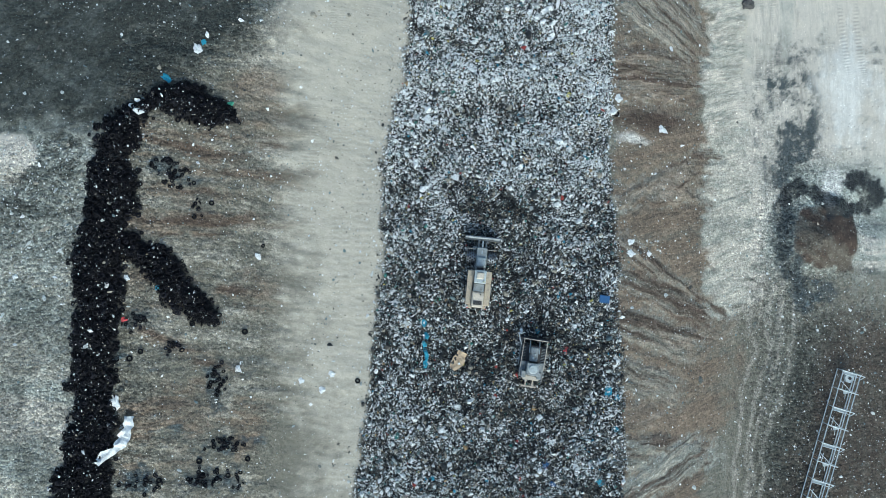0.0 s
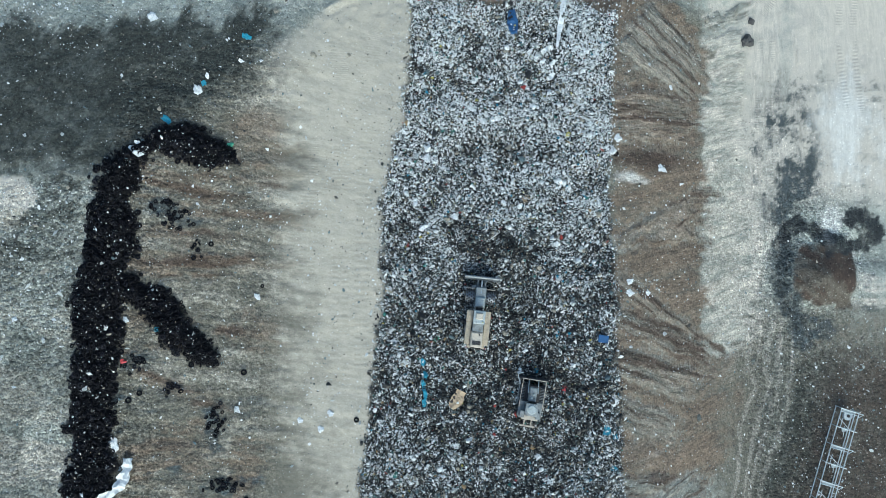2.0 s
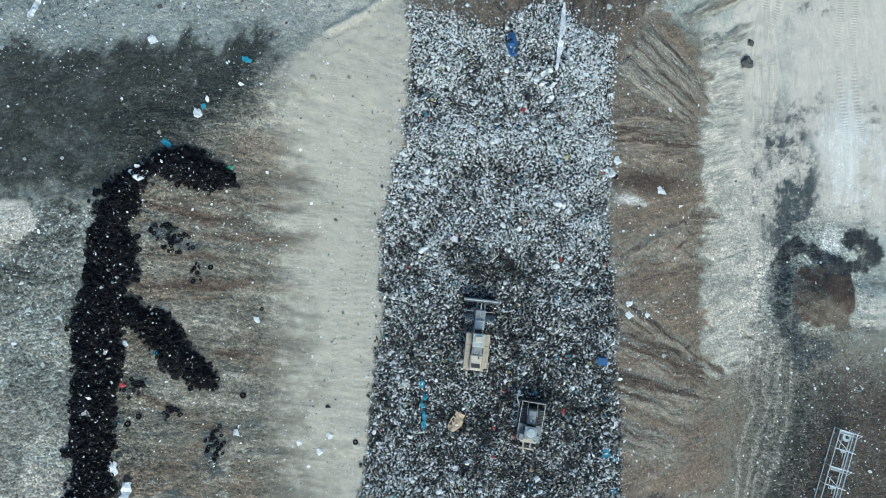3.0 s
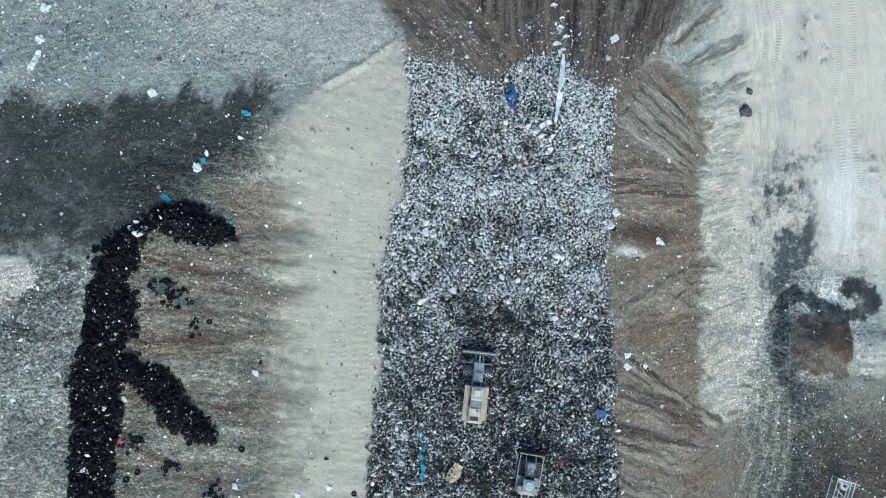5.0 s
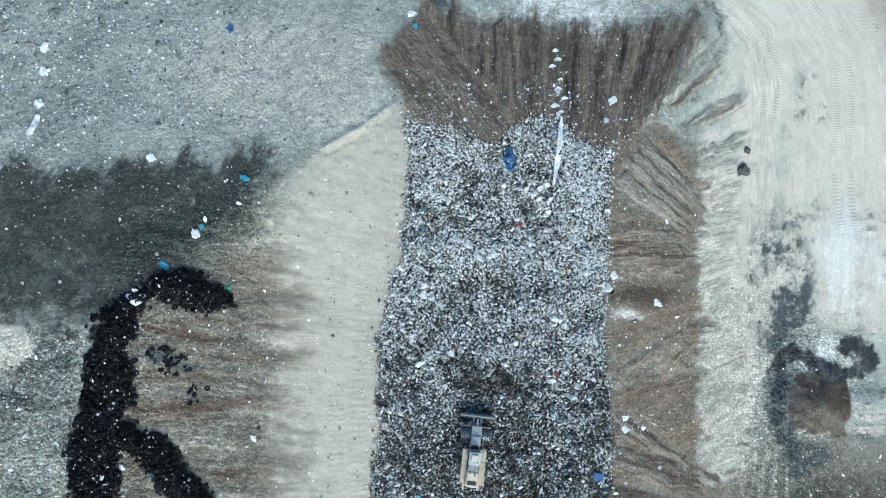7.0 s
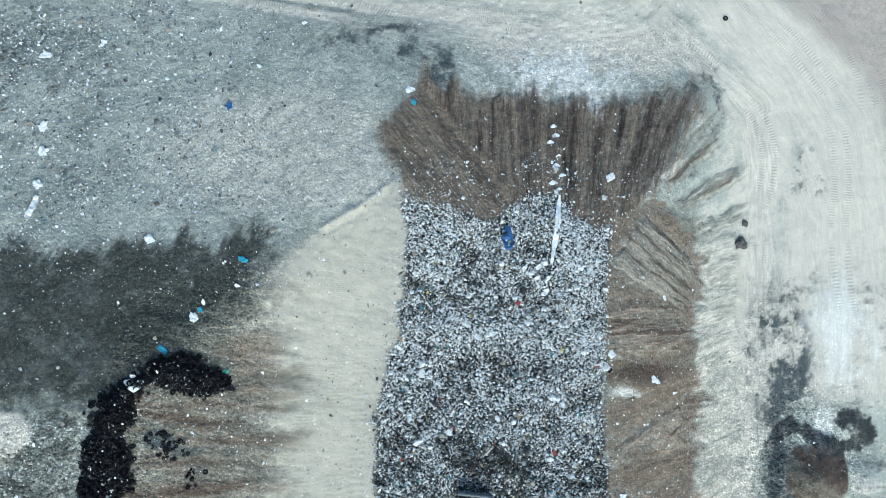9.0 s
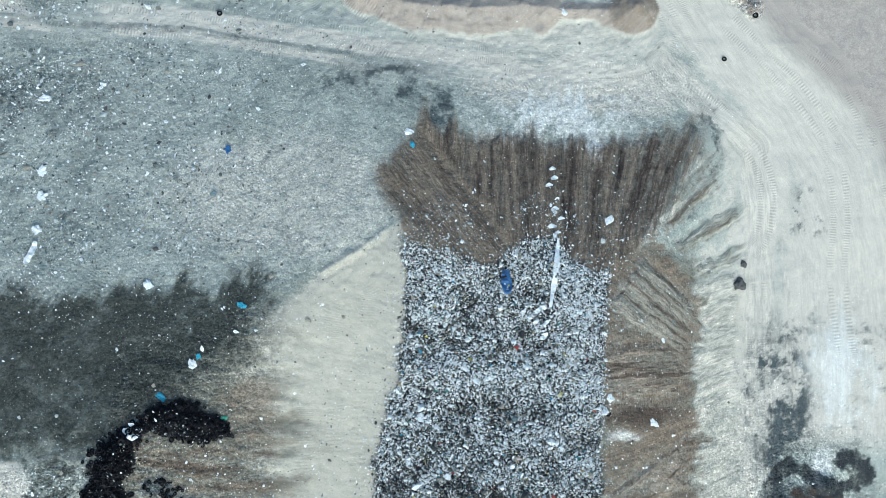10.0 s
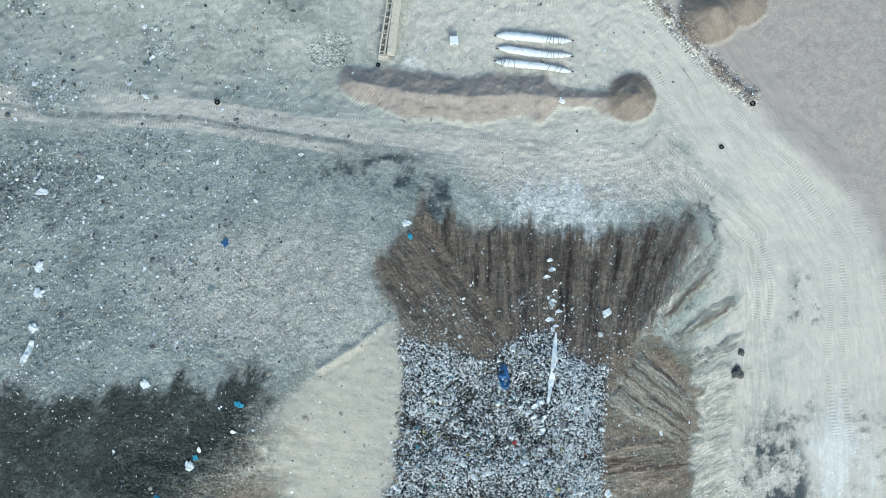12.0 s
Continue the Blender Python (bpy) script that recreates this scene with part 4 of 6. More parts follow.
def refuse_material(name):
    m, t, b = material(name, 0.5)
    at = t.nodes.new("ShaderNodeAttribute")
    at.attribute_name = "kind"
    ramp = t.nodes.new("ShaderNodeValToRGB")
    ramp.color_ramp.interpolation = "CONSTANT"
    stops = [(0.0, (0.014, 0.015, 0.017)), (0.23, (0.030, 0.032, 0.032)), (0.36, (0.085, 0.078, 0.066)), (0.46, (0.13, 0.14, 0.13)), (0.55, (0.15, 0.20, 0.21)), (0.62, (0.34, 0.31, 0.25)),
             (0.72, (0.50, 0.53, 0.52)), (0.82, (0.82, 0.84, 0.84)), (0.955, (0.05, 0.28, 0.42)), (0.967, (0.06, 0.22, 0.19)), (0.977, (0.40, 0.28, 0.14)), (0.99, (0.42, 0.06, 0.05)), (0.994, (0.5, 0.45, 0.1))]
    els = ramp.color_ramp.elements
    els[0].position, els[0].color = stops[0][0], (*stops[0][1], 1)
    els[1].position, els[1].color = stops[1][0], (*stops[1][1], 1)
    for p, c in stops[2:]:
        els.new(p).color = (*c, 1)
    t.links.new(at.outputs["Fac"], ramp.inputs["Fac"])
    n = noise_node(t, 6.0, 5, 0.7)
    c = mix(t, 1.0, ramp.outputs["Color"], mix(t, fit_range(t, n, 0.3, 0.7), (0.55, 0.53, 0.5), (1.2, 1.2, 1.2)), "MULTIPLY")
    t.links.new(c, b.inputs["Base Color"])
    bump(t, b, n, 0.8, 0.06)
    return m


BAG = ico(1)
V2 = ico(1)[0].copy()
V2[:, 2] = np.where(V2[:, 2] > 0, V2[:, 2] * 0.5, V2[:, 2] * 0.15)
SLAB = (V2, BAG[1])
OCTA = (np.array([(1, 0, 0), (-0.9, 0.25, 0), (0.1, 1, 0), (-0.15, -0.9, 0), (0.1, 0.05, 0.55), (0, 0, -0.5)]), np.array([(0, 2, 4), (2, 1, 4), (1, 3, 4), (3, 0, 4), (2, 0, 5), (1, 2, 5), (3, 1, 5), (0, 3, 5)]))
SHARD = (np.array([(1.15, -0.1, -0.3), (-0.8, 0.75, -0.25), (-0.5, -0.85, -0.3), (0.05, 0.0, 0.55)]), np.array([(0, 1, 3), (1, 2, 3), (2, 0, 3), (1, 0, 2)]))
ROD = (OCTA[0] * np.array([2.8, 0.3, 0.4]), OCTA[1])
WEDGE = (OCTA[0] * np.array([1.3, 0.7, 0.5]) + np.array([0, 0.1, 0]) * OCTA[0][:, :1] ** 2, OCTA[1])

refuse_mat = refuse_material("mixed_refuse")


def refuse_batch(n, shapes, middle, spread, top, tilt, rough, lift):
    """Corners, triangles and kinds of n pieces of refuse; fresher and paler to the north, crushed and dark where the machines work."""
    x, y = RNG.uniform(-13, 25, 3 * n), RNG.uniform(-46, 42, 3 * n)
    keep = np.nonzero(refuse_depth(x, y) > RNG.normal(0.1, 0.35, 3 * n))[0][:n]
    x, y = x[keep], y[keep]
    n = len(x)
    r = np.clip(RNG.lognormal(middle, spread, n), 0.05, top)
    dims = r[:, None] * np.stack([RNG.uniform(0.8, 1.35, n), RNG.uniform(0.75, 1.15, n), RNG.uniform(0.7, 1.3, n)], -1)
    z = level(x, y) + r * RNG.uniform(*lift, n)
    c, f, who = scatter(shapes, np.stack([x, y, z], -1), dims, tilt, rough)
    fresh = 0.75 * (fbm(x * 0.22, y * 0.22, 5, 0.7) - 0.5) + 0.20 * step(-2, 14, y) - 0.36 * step(0.0, 0.6, blob(x, y + 0.25 * (x - 6.5), 6.5, 6.0, 8.5, 3.4)) + 0.14 * step(14, 20, x) * step(5, 12, y) + 0.06 * step(10, 24, y) + 0.08
    fresh += -0.07 * step(4, -4, y) + 0.10 * step(-3, -9, x + 0.2 * y) * step(0, -10, y) - 0.12 * step(0, 0.6, blob(x, y, 10, -14, 9, 7))
    fresh += 0.34 * (vnoise(x * 2.4, y * 2.4) - 0.5) + 0.42 * (vnoise(x * 0.8 + 5, y * 0.8) - 0.5)
    k = np.clip(0.5 + 1.1 * (RNG.random(n) - 0.5) + fresh, 0, 0.954)
    k = np.where(RNG.random(n) < 0.024, RNG.uniform(0.955, 1.0, n), k)
    return c, f, k[who]


batches = [refuse_batch(7000, [BAG, SLAB, BAG], -1.8, 0.38, 0.55, 0.8, 0.22, (0.0, 0.6)),
           refuse_batch(225000, [OCTA] * 4 + [SHARD] * 7 + [WEDGE] * 3 + [ROD], -2.46, 0.40, 0.36, 0.9, 0.22, (0.2, 2.2))]
shift = len(batches[0][0])
refuse_me = joined("refuse", np.concatenate([batches[0][0], batches[1][0]]), np.concatenate([batches[0][1], batches[1][1] + shift]), False, kind=np.concatenate([batches[0][2], batches[1][2]]))
refuse_me.materials.append(refuse_mat)
tagged(new("refuse", refuse_me), "compacted household refuse, torn bags, plastic and paper", "refuse", kind="stuff")

# litter blown over the soil
N = 210000
px, py = RNG.uniform(-62, 66, N), RNG.uniform(-42, 92, N)
want = 0.07 + 0.05 * step(-10, -30, px) + 0.9 * step(0.36, 0.62, fbm(px * 0.15, py * 0.15, 5)) * step(-10, -45, px) * step(26, 38, py)
want += 0.5 * step(-42, -44, px) * step(14, 11, py) * step(-8, 0, py) + 0.3 * west_bank(px, py) * step(0.45, 0.65, fbm(px * 0.2, py * 0.2, 3))
want += 0.22 * step(-1, 1, face(px, py)) * step(50, 41, py) + 0.06 * east_bank(px, py) + 0.35 * east_bank(px, py) * step(25.5, 23, px) + 0.25 * step(40, 46, px) * step(0, -10, py)
want += 0.9 * step(3, 0, np.abs(refuse_depth(px, py))) * 0.5 - 0.09 * step(35, 45, px) * step(15, 30, py)
want += 0.8 * step(2.2, 0.5, line_distance(px, py, WINDROW)[0]) + 0.6 * step(0, 0.5, blob(px, py, -15.5, 80, 4, 3.5))
want += 0.7 * step(0, 0.6, blob(px, py, 27, 0.0, 4.0, 1.8)) + 0.9 * step(0, 0.5, blob(px, py, 0.5, 42, 6, 4.0)) + 0.7 * step(0, 0.5, blob(px, py, 14, 43, 5, 4.5))
want += 0.2 * step(-2.5, 0.5, tyre_depth(px, py)) + 0.25 * step(-1, 1, face(px, py)) * step(46, 40, py) + 0.5 * step(-12, -32, px) * step(32, 42, py) * step(68, 62, py)
want -= 0.06 * step(30, 40, px) * step(8, 14, py)
want = np.where(refuse_depth(px, py) > 0.3, 0, want)
ok = RNG.random(N) < want
px, py = px[ok], py[ok]
size = np.clip(RNG.lognormal(-2.9 + 0.28 * step(-15, -42, px) * step(26, 38, py) + 0.3 * step(0, 0.6, blob(px, py, 27, 0, 4, 1.8)), 0.6, len(px)), 0.04, 0.55)
sizes = size[:, None] * np.stack([RNG.uniform(0.7, 1.6, len(px)), RNG.uniform(0.6, 1.1, len(px)), RNG.uniform(0.3, 0.7, len(px))], -1)
co, tris, owner = scatter([OCTA, SLAB, WEDGE, OCTA], np.stack([px, py, level(px, py) + 0.15 * size + 0.65 * step(0.2, 1.2, tyre_depth(px, py))], -1), sizes, 0.5, 0.18)
kind = np.clip(RNG.random(len(px)) ** 0.8 * 0.64 + 0.33, 0, 0.95)
litter_me = joined("litter", co, tris, False, kind=kind[owner])
litter_me.materials.append(refuse_mat)
tagged(new("litter", litter_me), "scattered scraps of plastic, paper and rubble on soil", "litter", kind="stuff")


# ---- building blocks ----
def part(name, bm, mat, parent=None, label=""):
    """Links a bmesh as one mesh under a thing or a part."""
    me = bpy.data.meshes.new(name)
    bm.to_mesh(me)
    bm.free()
    me.materials.append(mat)
    ob = new(name, me)
    if parent:
        ob.parent = parent
    return tagged(ob, label)


def thing(name, m, label, category, group=""):
    ob = new(name)
    ob.matrix_basis = m
    return tagged(ob, label, category, group)


def solid(bm, verts, bev):
    if bev:
        edges = list({e for v in verts for e in v.link_edges})
        bmesh.ops.bevel(bm, geom=edges, offset=bev, segments=1, affect="EDGES")


def box(x, y, z, sx, sy, sz, bev=0.03, taper=1.0, turn=(0, 0, 0), bm=None):
    """A bevelled block by its middle and size; taper narrows its top."""
    bm = bm or bmesh.new()
    made = bmesh.ops.create_cube(bm, size=1)["verts"]
    for v in made:
        k = taper if v.co.z > 0 else 1.0
        v.co = Vector((v.co.x * sx * k, v.co.y * sy * k, v.co.z * sz))
    bmesh.ops.transform(bm, matrix=pose(x, y, z, *turn), verts=made)
    solid(bm, made, bev)
    return bm


def tube(a, b, r, n=8, bm=None, r2=None):
    """A closed round bar from a to b."""
    bm = bm or bmesh.new()
    a, b = Vector(a), Vector(b)
    m = Matrix.Translation((a + b) / 2) @ (b - a).to_track_quat("Z", "Y").to_matrix().to_4x4()
    bmesh.ops.create_cone(bm, cap_ends=True, segments=n, radius1=r, radius2=r if r2 is None else r2, depth=(b - a).length, matrix=m)
    return bm


def on_ground(x, y, lift=0.0, rz=0.0):
    return pose(x, y, float(level(x, y)) + lift, 0, 0, rz)


# ---- materials of the things ----
def worn(name, colour, dirt, rough=0.6, metal=0.0, amount=0.5, scale=1.6):
    """Paint, metal or plastic with dust and scuffs."""
    m, t, b = material(name, rough, metal)
    n, f = noise_node(t, scale, 6, 0.7), noise_node(t, scale * 7, 5, 0.7)
    c = mix(t, fit_range(t, n, 0.62 - 0.3 * amount, 0.85 - 0.3 * amount), colour, dirt)
    c = mix(t, 1.0, c, mix(t, fit_range(t, f, 0.3, 0.7), (0.78,) * 3, (1.15,) * 3), "MULTIPLY")
    t.links.new(c, b.inputs["Base Color"])
    t.links.new(fit_range(t, n, 0.3, 0.7, rough - 0.12, min(1, rough + 0.2)), b.inputs["Roughness"])
    bump(t, b, f, 0.3, 0.02)
    return m


def rubber_material():
    m, t, b = material("weathered_rubber", 0.6)
    b.inputs["Specular IOR Level"].default_value = 0.15
    n = noise_node(t, 2.2, 5, 0.7)
    one = t.nodes.new("ShaderNodeNewGeometry").outputs["Random Per Island"]
    c = mix(t, fit_range(t, n, 0.4, 0.75), (0.004, 0.004, 0.006), (0.010, 0.010, 0.013))
    c = mix(t, fit_range(t, one, 0.6, 1.0), c, (0.022, 0.022, 0.028))
    t.links.new(c, b.inputs["Base Color"])
    bump(t, b, n, 0.5, 0.02)
    return m


SOIL_DUST = (0.30, 0.26, 0.21)
rubber = rubber_material()
yellow = worn("dusty_yellow_paint", (0.50, 0.42, 0.31), (0.36, 0.31, 0.25), 0.55)
cream = worn("faded_cream_paint", (0.60, 0.53, 0.43), (0.38, 0.33, 0.27), 0.6, amount=0.4)
steel = worn("scoured_steel", (0.22, 0.24, 0.26), (0.08, 0.08, 0.08), 0.45, 0.7)
dark_steel = worn("dirty_dark_steel", (0.035, 0.035, 0.04), (0.09, 0.08, 0.07), 0.7, 0.2)
grey_paint = worn("grey_machine_paint", (0.27, 0.29, 0.29), (0.13, 0.12, 0.11), 0.6)
pale_grey = worn("pale_grey_paint", (0.42, 0.46, 0.46), (0.26, 0.25, 0.23), 0.5, amount=0.35)
galvanised = worn("galvanised_tube", (0.55, 0.60, 0.62), (0.30, 0.30, 0.29), 0.45, 0.35, amount=0.3)
beige_steel = worn("dusty_beige_steel", (0.52, 0.46, 0.38), (0.33, 0.29, 0.24), 0.7)
white_film = worn("white_plastic_film", (0.78, 0.79, 0.78), (0.52, 0.51, 0.47), 0.45, amount=0.35)
blue_film = worn("blue_plastic_film", (0.025, 0.10, 0.25), (0.03, 0.06, 0.11), 0.5, amount=0.45)
cyan_film = worn("cyan_plastic_film", (0.05, 0.30, 0.42), (0.07, 0.17, 0.20), 0.45, amount=0.3)
red_film = worn("red_plastic_film", (0.60, 0.07, 0.08), (0.40, 0.15, 0.12), 0.45, amount=0.3)
yellow_film = worn("yellow_plastic_film", (0.65, 0.58, 0.15), (0.4, 0.35, 0.15), 0.45, amount=0.3)
green_film = worn("green_plastic_film", (0.08, 0.32, 0.20), (0.10, 0.18, 0.13), 0.5, amount=0.3)
board = worn("brown_cardboard", (0.50, 0.38, 0.25), (0.30, 0.22, 0.14), 0.85, amount=0.4)
stone = worn("dark_rough_rock", (0.10, 0.095, 0.09), (0.05, 0.05, 0.048), 0.95, amount=0.5, scale=2.5)
rope_mat = worn("dirty_rope", (0.10, 0.09, 0.08), (0.2, 0.18, 0.15), 0.9)
glass, glass_t, glass_b = material("cab_glass", 0.08)
glass_b.inputs["Base Color"].default_value = (0.05, 0.07, 0.075, 1)
glass_b.inputs["Transmission Weight"].default_value = 0.6


# ---- landfill compactor ----
def drum(x, y, r, w, parent):
    d = part("drum", tube((x - w / 2, y, r), (x + w / 2, y, r), r, 24), steel, parent, "scoured steel compaction drum")
    bm = bmesh.new()
    for k in range(12):
        a = 2 * math.pi * k / 12
        for j in range(4):
            a2 = a + (j % 2) * math.pi / 12
            px_, rr = x - w / 2 + (j + 0.5) * w / 4, r + 0.06
            box(px_, y + rr * math.cos(a2), r + rr * math.sin(a2), 0.16, 0.2, 0.14, 0, 0.7, (90 + math.degrees(a2) + 180, 0, 0), bm)
    tagged(part("cleat_ring", bm, dark_steel, d, "worn chopper cleats"), kind="stuff")
    part("hub", tube((x - w / 2 - 0.04, y, r), (x + w / 2 + 0.04, y, r), 0.28, 16), yellow, d)


def compactor(m):
    c = thing("landfill_compactor", m, "dusty yellow landfill compactor with steel drums on refuse", "compactor")
    # blade: a curved shell with a rack on top
    bm = bmesh.new()
    prof = [(4.45, 0.05), (4.25, 0.35), (4.17, 0.75), (4.22, 1.15), (4.42, 1.5), (4.62, 1.62)]
    rows = [[bm.verts.new((s * 2.3, y, z)) for y, z in prof] + [bm.verts.new((s * 2.3, y - 0.12, z + 0.02)) for y, z in reversed(prof)] for s in (-1, 1)]
    n = len(rows[0])
    for k in range(n):
        bm.faces.new((rows[0][k], rows[0][(k + 1) % n], rows[1][(k + 1) % n], rows[1][k]))
    bm.faces.new(rows[0][::-1]), bm.faces.new(rows[1])
    bmesh.ops.recalc_face_normals(bm, faces=bm.faces)
    blade = part("blade", bm, steel, c, "wide scoured steel blade")
    bm = bmesh.new()
    box(0, 4.52, 1.95, 4.6, 0.12, 0.1, 0.02, bm=bm)
    for k in range(15):
        box(-2.25 + 4.5 * k / 14, 4.53, 1.78, 0.06, 0.06, 0.36, 0, bm=bm)
    part("trash_rack", bm, steel, blade, "barred guard above the blade")
    for s in (-1, 1):
        part("blade_rib", box(s * 0.55, 4.0, 0.8, 0.12, 0.5, 1.1, 0.02), steel, blade)
        part("push_arm", box(s * 0.5, 3.2, 0.75, 0.24, 2.2, 0.32, 0.04, turn=(0, 0, s * 4)), grey_paint, c)
    part("lift_cylinder", tube((0, 2.4, 1.75), (0, 4.05, 1.35), 0.10, 10), galvanised, c, "bright lift cylinder")
    bm = box(0, 1.9, 1.25, 1.35, 2.6, 1.0, 0.08)
    part("front_frame", bm, grey_paint, c, "narrow grey front frame")
    part("front_cover", box(0, 1.35, 1.9, 1.2, 1.2, 0.35, 0.06, 0.85), pale_grey, c)
    part("joint", box(0, 0.35, 1.1, 0.9, 0.9, 0.9, 0.1), dark_steel, c)
    for s in (-1, 1):
        drum(s * 1.32, 1.9, 0.80, 1.1, c)
        drum(s * 1.12, -2.3, 0.80, 1.0, c)
        part("front_scraper", box(s * 1.3, 2.95, 0.95, 1.1, 0.12, 0.25, 0.02), beige_steel, c)
        part("fender", box(s * 1.14, -0.55, 1.95, 0.82, 1.5, 0.16, 0.05), yellow, c)
        part("side_deck", box(s * 1.16, -2.75, 1.78, 0.74, 2.9, 0.5, 0.07), yellow, c)
        part("step", box(s * 1.62, -1.5, 0.9, 0.16, 0.5, 0.06, 0.01), dark_steel, c)
        part("tail_lamp", box(s * 1.2, -4.63, 1.6, 0.22, 0.08, 0.14, 0.02), red_film, c)
    part("rear_frame", box(0, -2.2, 1.15, 1.5, 4.6, 0.9, 0.06), grey_paint, c)
    cab = part("cab", box(0, -0.55, 2.7, 1.45, 1.5, 1.75, 0.08, 0.92), yellow, c)
    part("windscreen", box(0, 0.19, 2.85, 1.15, 0.05, 1.15, 0.01, 0.95, (-4, 0, 0)), glass, cab, "dark cab glass")
    for s in (-1, 1):
        part("side_window", box(s * 0.715, -0.5, 2.85, 0.04, 1.05, 1.05, 0.01, 0.95), glass, cab, "dark cab glass")
        part("mirror", box(s * 0.95, 0.3, 3.0, 0.22, 0.06, 0.3, 0.02), dark_steel, cab)
    roof = part("roof", box(0, -0.5, 3.66, 1.55, 1.75, 0.18, 0.06, 0.9), pale_grey, c, "pale grey cab roof")
    part("air_unit", box(0, -0.35, 3.84, 0.95, 0.85, 0.22, 0.05, 0.85), cream, roof)
    part("beacon", tube((0.5, -1.1, 3.74), (0.5, -1.1, 3.95), 0.07, 10), yellow_film, roof)
    part("hood_front", box(0, -1.9, 2.35, 1.35, 1.0, 0.85, 0.06), grey_paint, c, "grey engine cover")
    hood = part("hood", box(0, -3.45, 2.35, 1.6, 2.2, 0.95, 0.12, 0.9), cream, c, "faded cream engine hood")
    bm = bmesh.new()
    for k in range(6):
        box(0, -3.62 - 0.09 * k, 2.85, 1.1, 0.05, 0.05, 0, bm=bm)
    part("vent", bm, dark_steel, hood, "dark louvred vent")
    part("radiator_grille", box(0, -4.58, 2.1, 1.3, 0.08, 0.9, 0.02), dark_steel, hood)
    part("exhaust", tube((0.28, -2.75, 2.75), (0.28, -2.75, 3.35), 0.085, 12), dark_steel, hood, "black exhaust stack")
    part("air_intake", tube((-0.3, -2.7, 2.75), (-0.3, -2.7, 3.1), 0.12, 12), cream, hood)
    part("counterweight", box(0, -4.45, 1.3, 2.3, 0.45, 0.8, 0.08), yellow, c)
    for s in (-1, 1):
        bm = tube((s * 1.48, -1.6, 2.7), (s * 1.48, -3.9, 2.7), 0.025, 6)
        for y in (-1.6, -2.7, -3.9):
            tube((s * 1.48, y, 2.0), (s * 1.48, y, 2.7), 0.025, 6, bm)
        part("handrail", bm, yellow, c)
    return c


compactor(on_ground(4.75, -3.0, 0.12, -6))


# ---- crawler dozer ----
def dozer(m):
    d = thing("bulldozer", m, "dirty grey crawler bulldozer with guarded deck on refuse", "bulldozer")
    for s in (-1, 1):
        bm = bmesh.new()
        outline = [(-1.75, 0.1), (1.75, 0.1), (2.15, 0.45), (2.1, 0.85), (1.75, 1.02), (-1.75, 1.02), (-2.1, 0.85), (-2.15, 0.45)]
        a = [bm.verts.new((s * 1.02, y, z)) for y, z in outline]
        b = [bm.verts.new((s * 1.55, y, z)) for y, z in outline]
        for k in range(8):
            bm.faces.new((a[k], a[(k + 1) % 8], b[(k + 1) % 8], b[k]))
        bm.faces.new(a), bm.faces.new(b)
        bmesh.ops.recalc_face_normals(bm, faces=bm.faces)
        track = part("track", bm, dark_steel, d, "muddy steel crawler track")
        for k in range(19):
            part("grouser", box(s * 1.285, -1.8 + 0.2 * k, 1.06, 0.6, 0.05, 0.09, 0), grey_paint, track)
        part("push_arm", box(s * 1.68, 1.0, 0.55, 0.14, 3.4, 0.3, 0.03), grey_paint, d)
    bm = bmesh.new()
    prof = [(3.0, 0.05), (2.82, 0.35), (2.75, 0.75), (2.82, 1.15), (2.98, 1.35)]
    rows = [[bm.verts.new((s * 1.9, y, z)) for y, z in prof] + [bm.verts.new((s * 1.9, y - 0.1, z + 0.01)) for y, z in reversed(prof)] for s in (-1, 1)]
    n = len(rows[0])
    for k in range(n):
        bm.faces.new((rows[0][k], rows[0][(k + 1) % n], rows[1][(k + 1) % n], rows[1][k]))
    bm.faces.new(rows[0]), bm.faces.new(rows[1])
    bmesh.ops.recalc_face_normals(bm, faces=bm.faces)
    blade = part("blade", bm, dark_steel, d, "dark dirty blade")
    bm = box(0, 2.88, 1.75, 3.2, 0.1, 0.09, 0.02)
    for k in range(11):
        box(-1.55 + 3.1 * k / 10, 2.9, 1.55, 0.05, 0.05, 0.45, 0, bm=bm)
    part("trash_rack", bm, beige_steel, blade, "pale barred guard above the blade")
    part("body", box(0, 0.0, 1.0, 1.95, 4.2, 0.7, 0.06), dark_steel, d)
    hood = part("hood", box(0, 1.05, 1.75, 1.05, 2.0, 0.85, 0.1, 0.9), grey_paint, d, "grey engine hood")
    part("exhaust", tube((0.05, 1.1, 2.1), (0.05, 1.1, 2.75), 0.08, 12), pale_grey, hood)
    part("air_cleaner", tube((-0.1, 0.6, 2.1), (-0.1, 0.6, 2.4), 0.14, 14), pale_grey, hood)
    part("radiator", box(0, 2.05, 1.6, 1.1, 0.12, 1.0, 0.03), dark_steel, hood)
    for s in (-1, 1):
        part("lift_cylinder", tube((s * 0.62, 1.2, 1.9), (s * 0.62, 2.75, 0.9), 0.07, 10), galvanised, d)
        part("guard_post", box(s * 1.5, 1.0, 1.75, 0.08, 3.7, 0.08, 0.01, turn=(4, 0, 0)), beige_steel, d, "pale guard rail")
        part("fender", box(s * 1.15, -1.05, 1.35, 0.75, 2.0, 0.12, 0.03), grey_paint, d)
        part("tank", box(s * 1.0, -1.6, 1.75, 0.6, 0.9, 0.7, 0.08), grey_paint, d)
    cab = part("cab", box(0, -0.75, 2.15, 1.5, 1.45, 1.6, 0.08, 0.94), grey_paint, d)
    for s in (-1, 1):
        part("side_window", box(s * 0.735, -0.7, 2.35, 0.04, 1.0, 0.9, 0.01, 0.95), glass, cab, "dark cab glass")
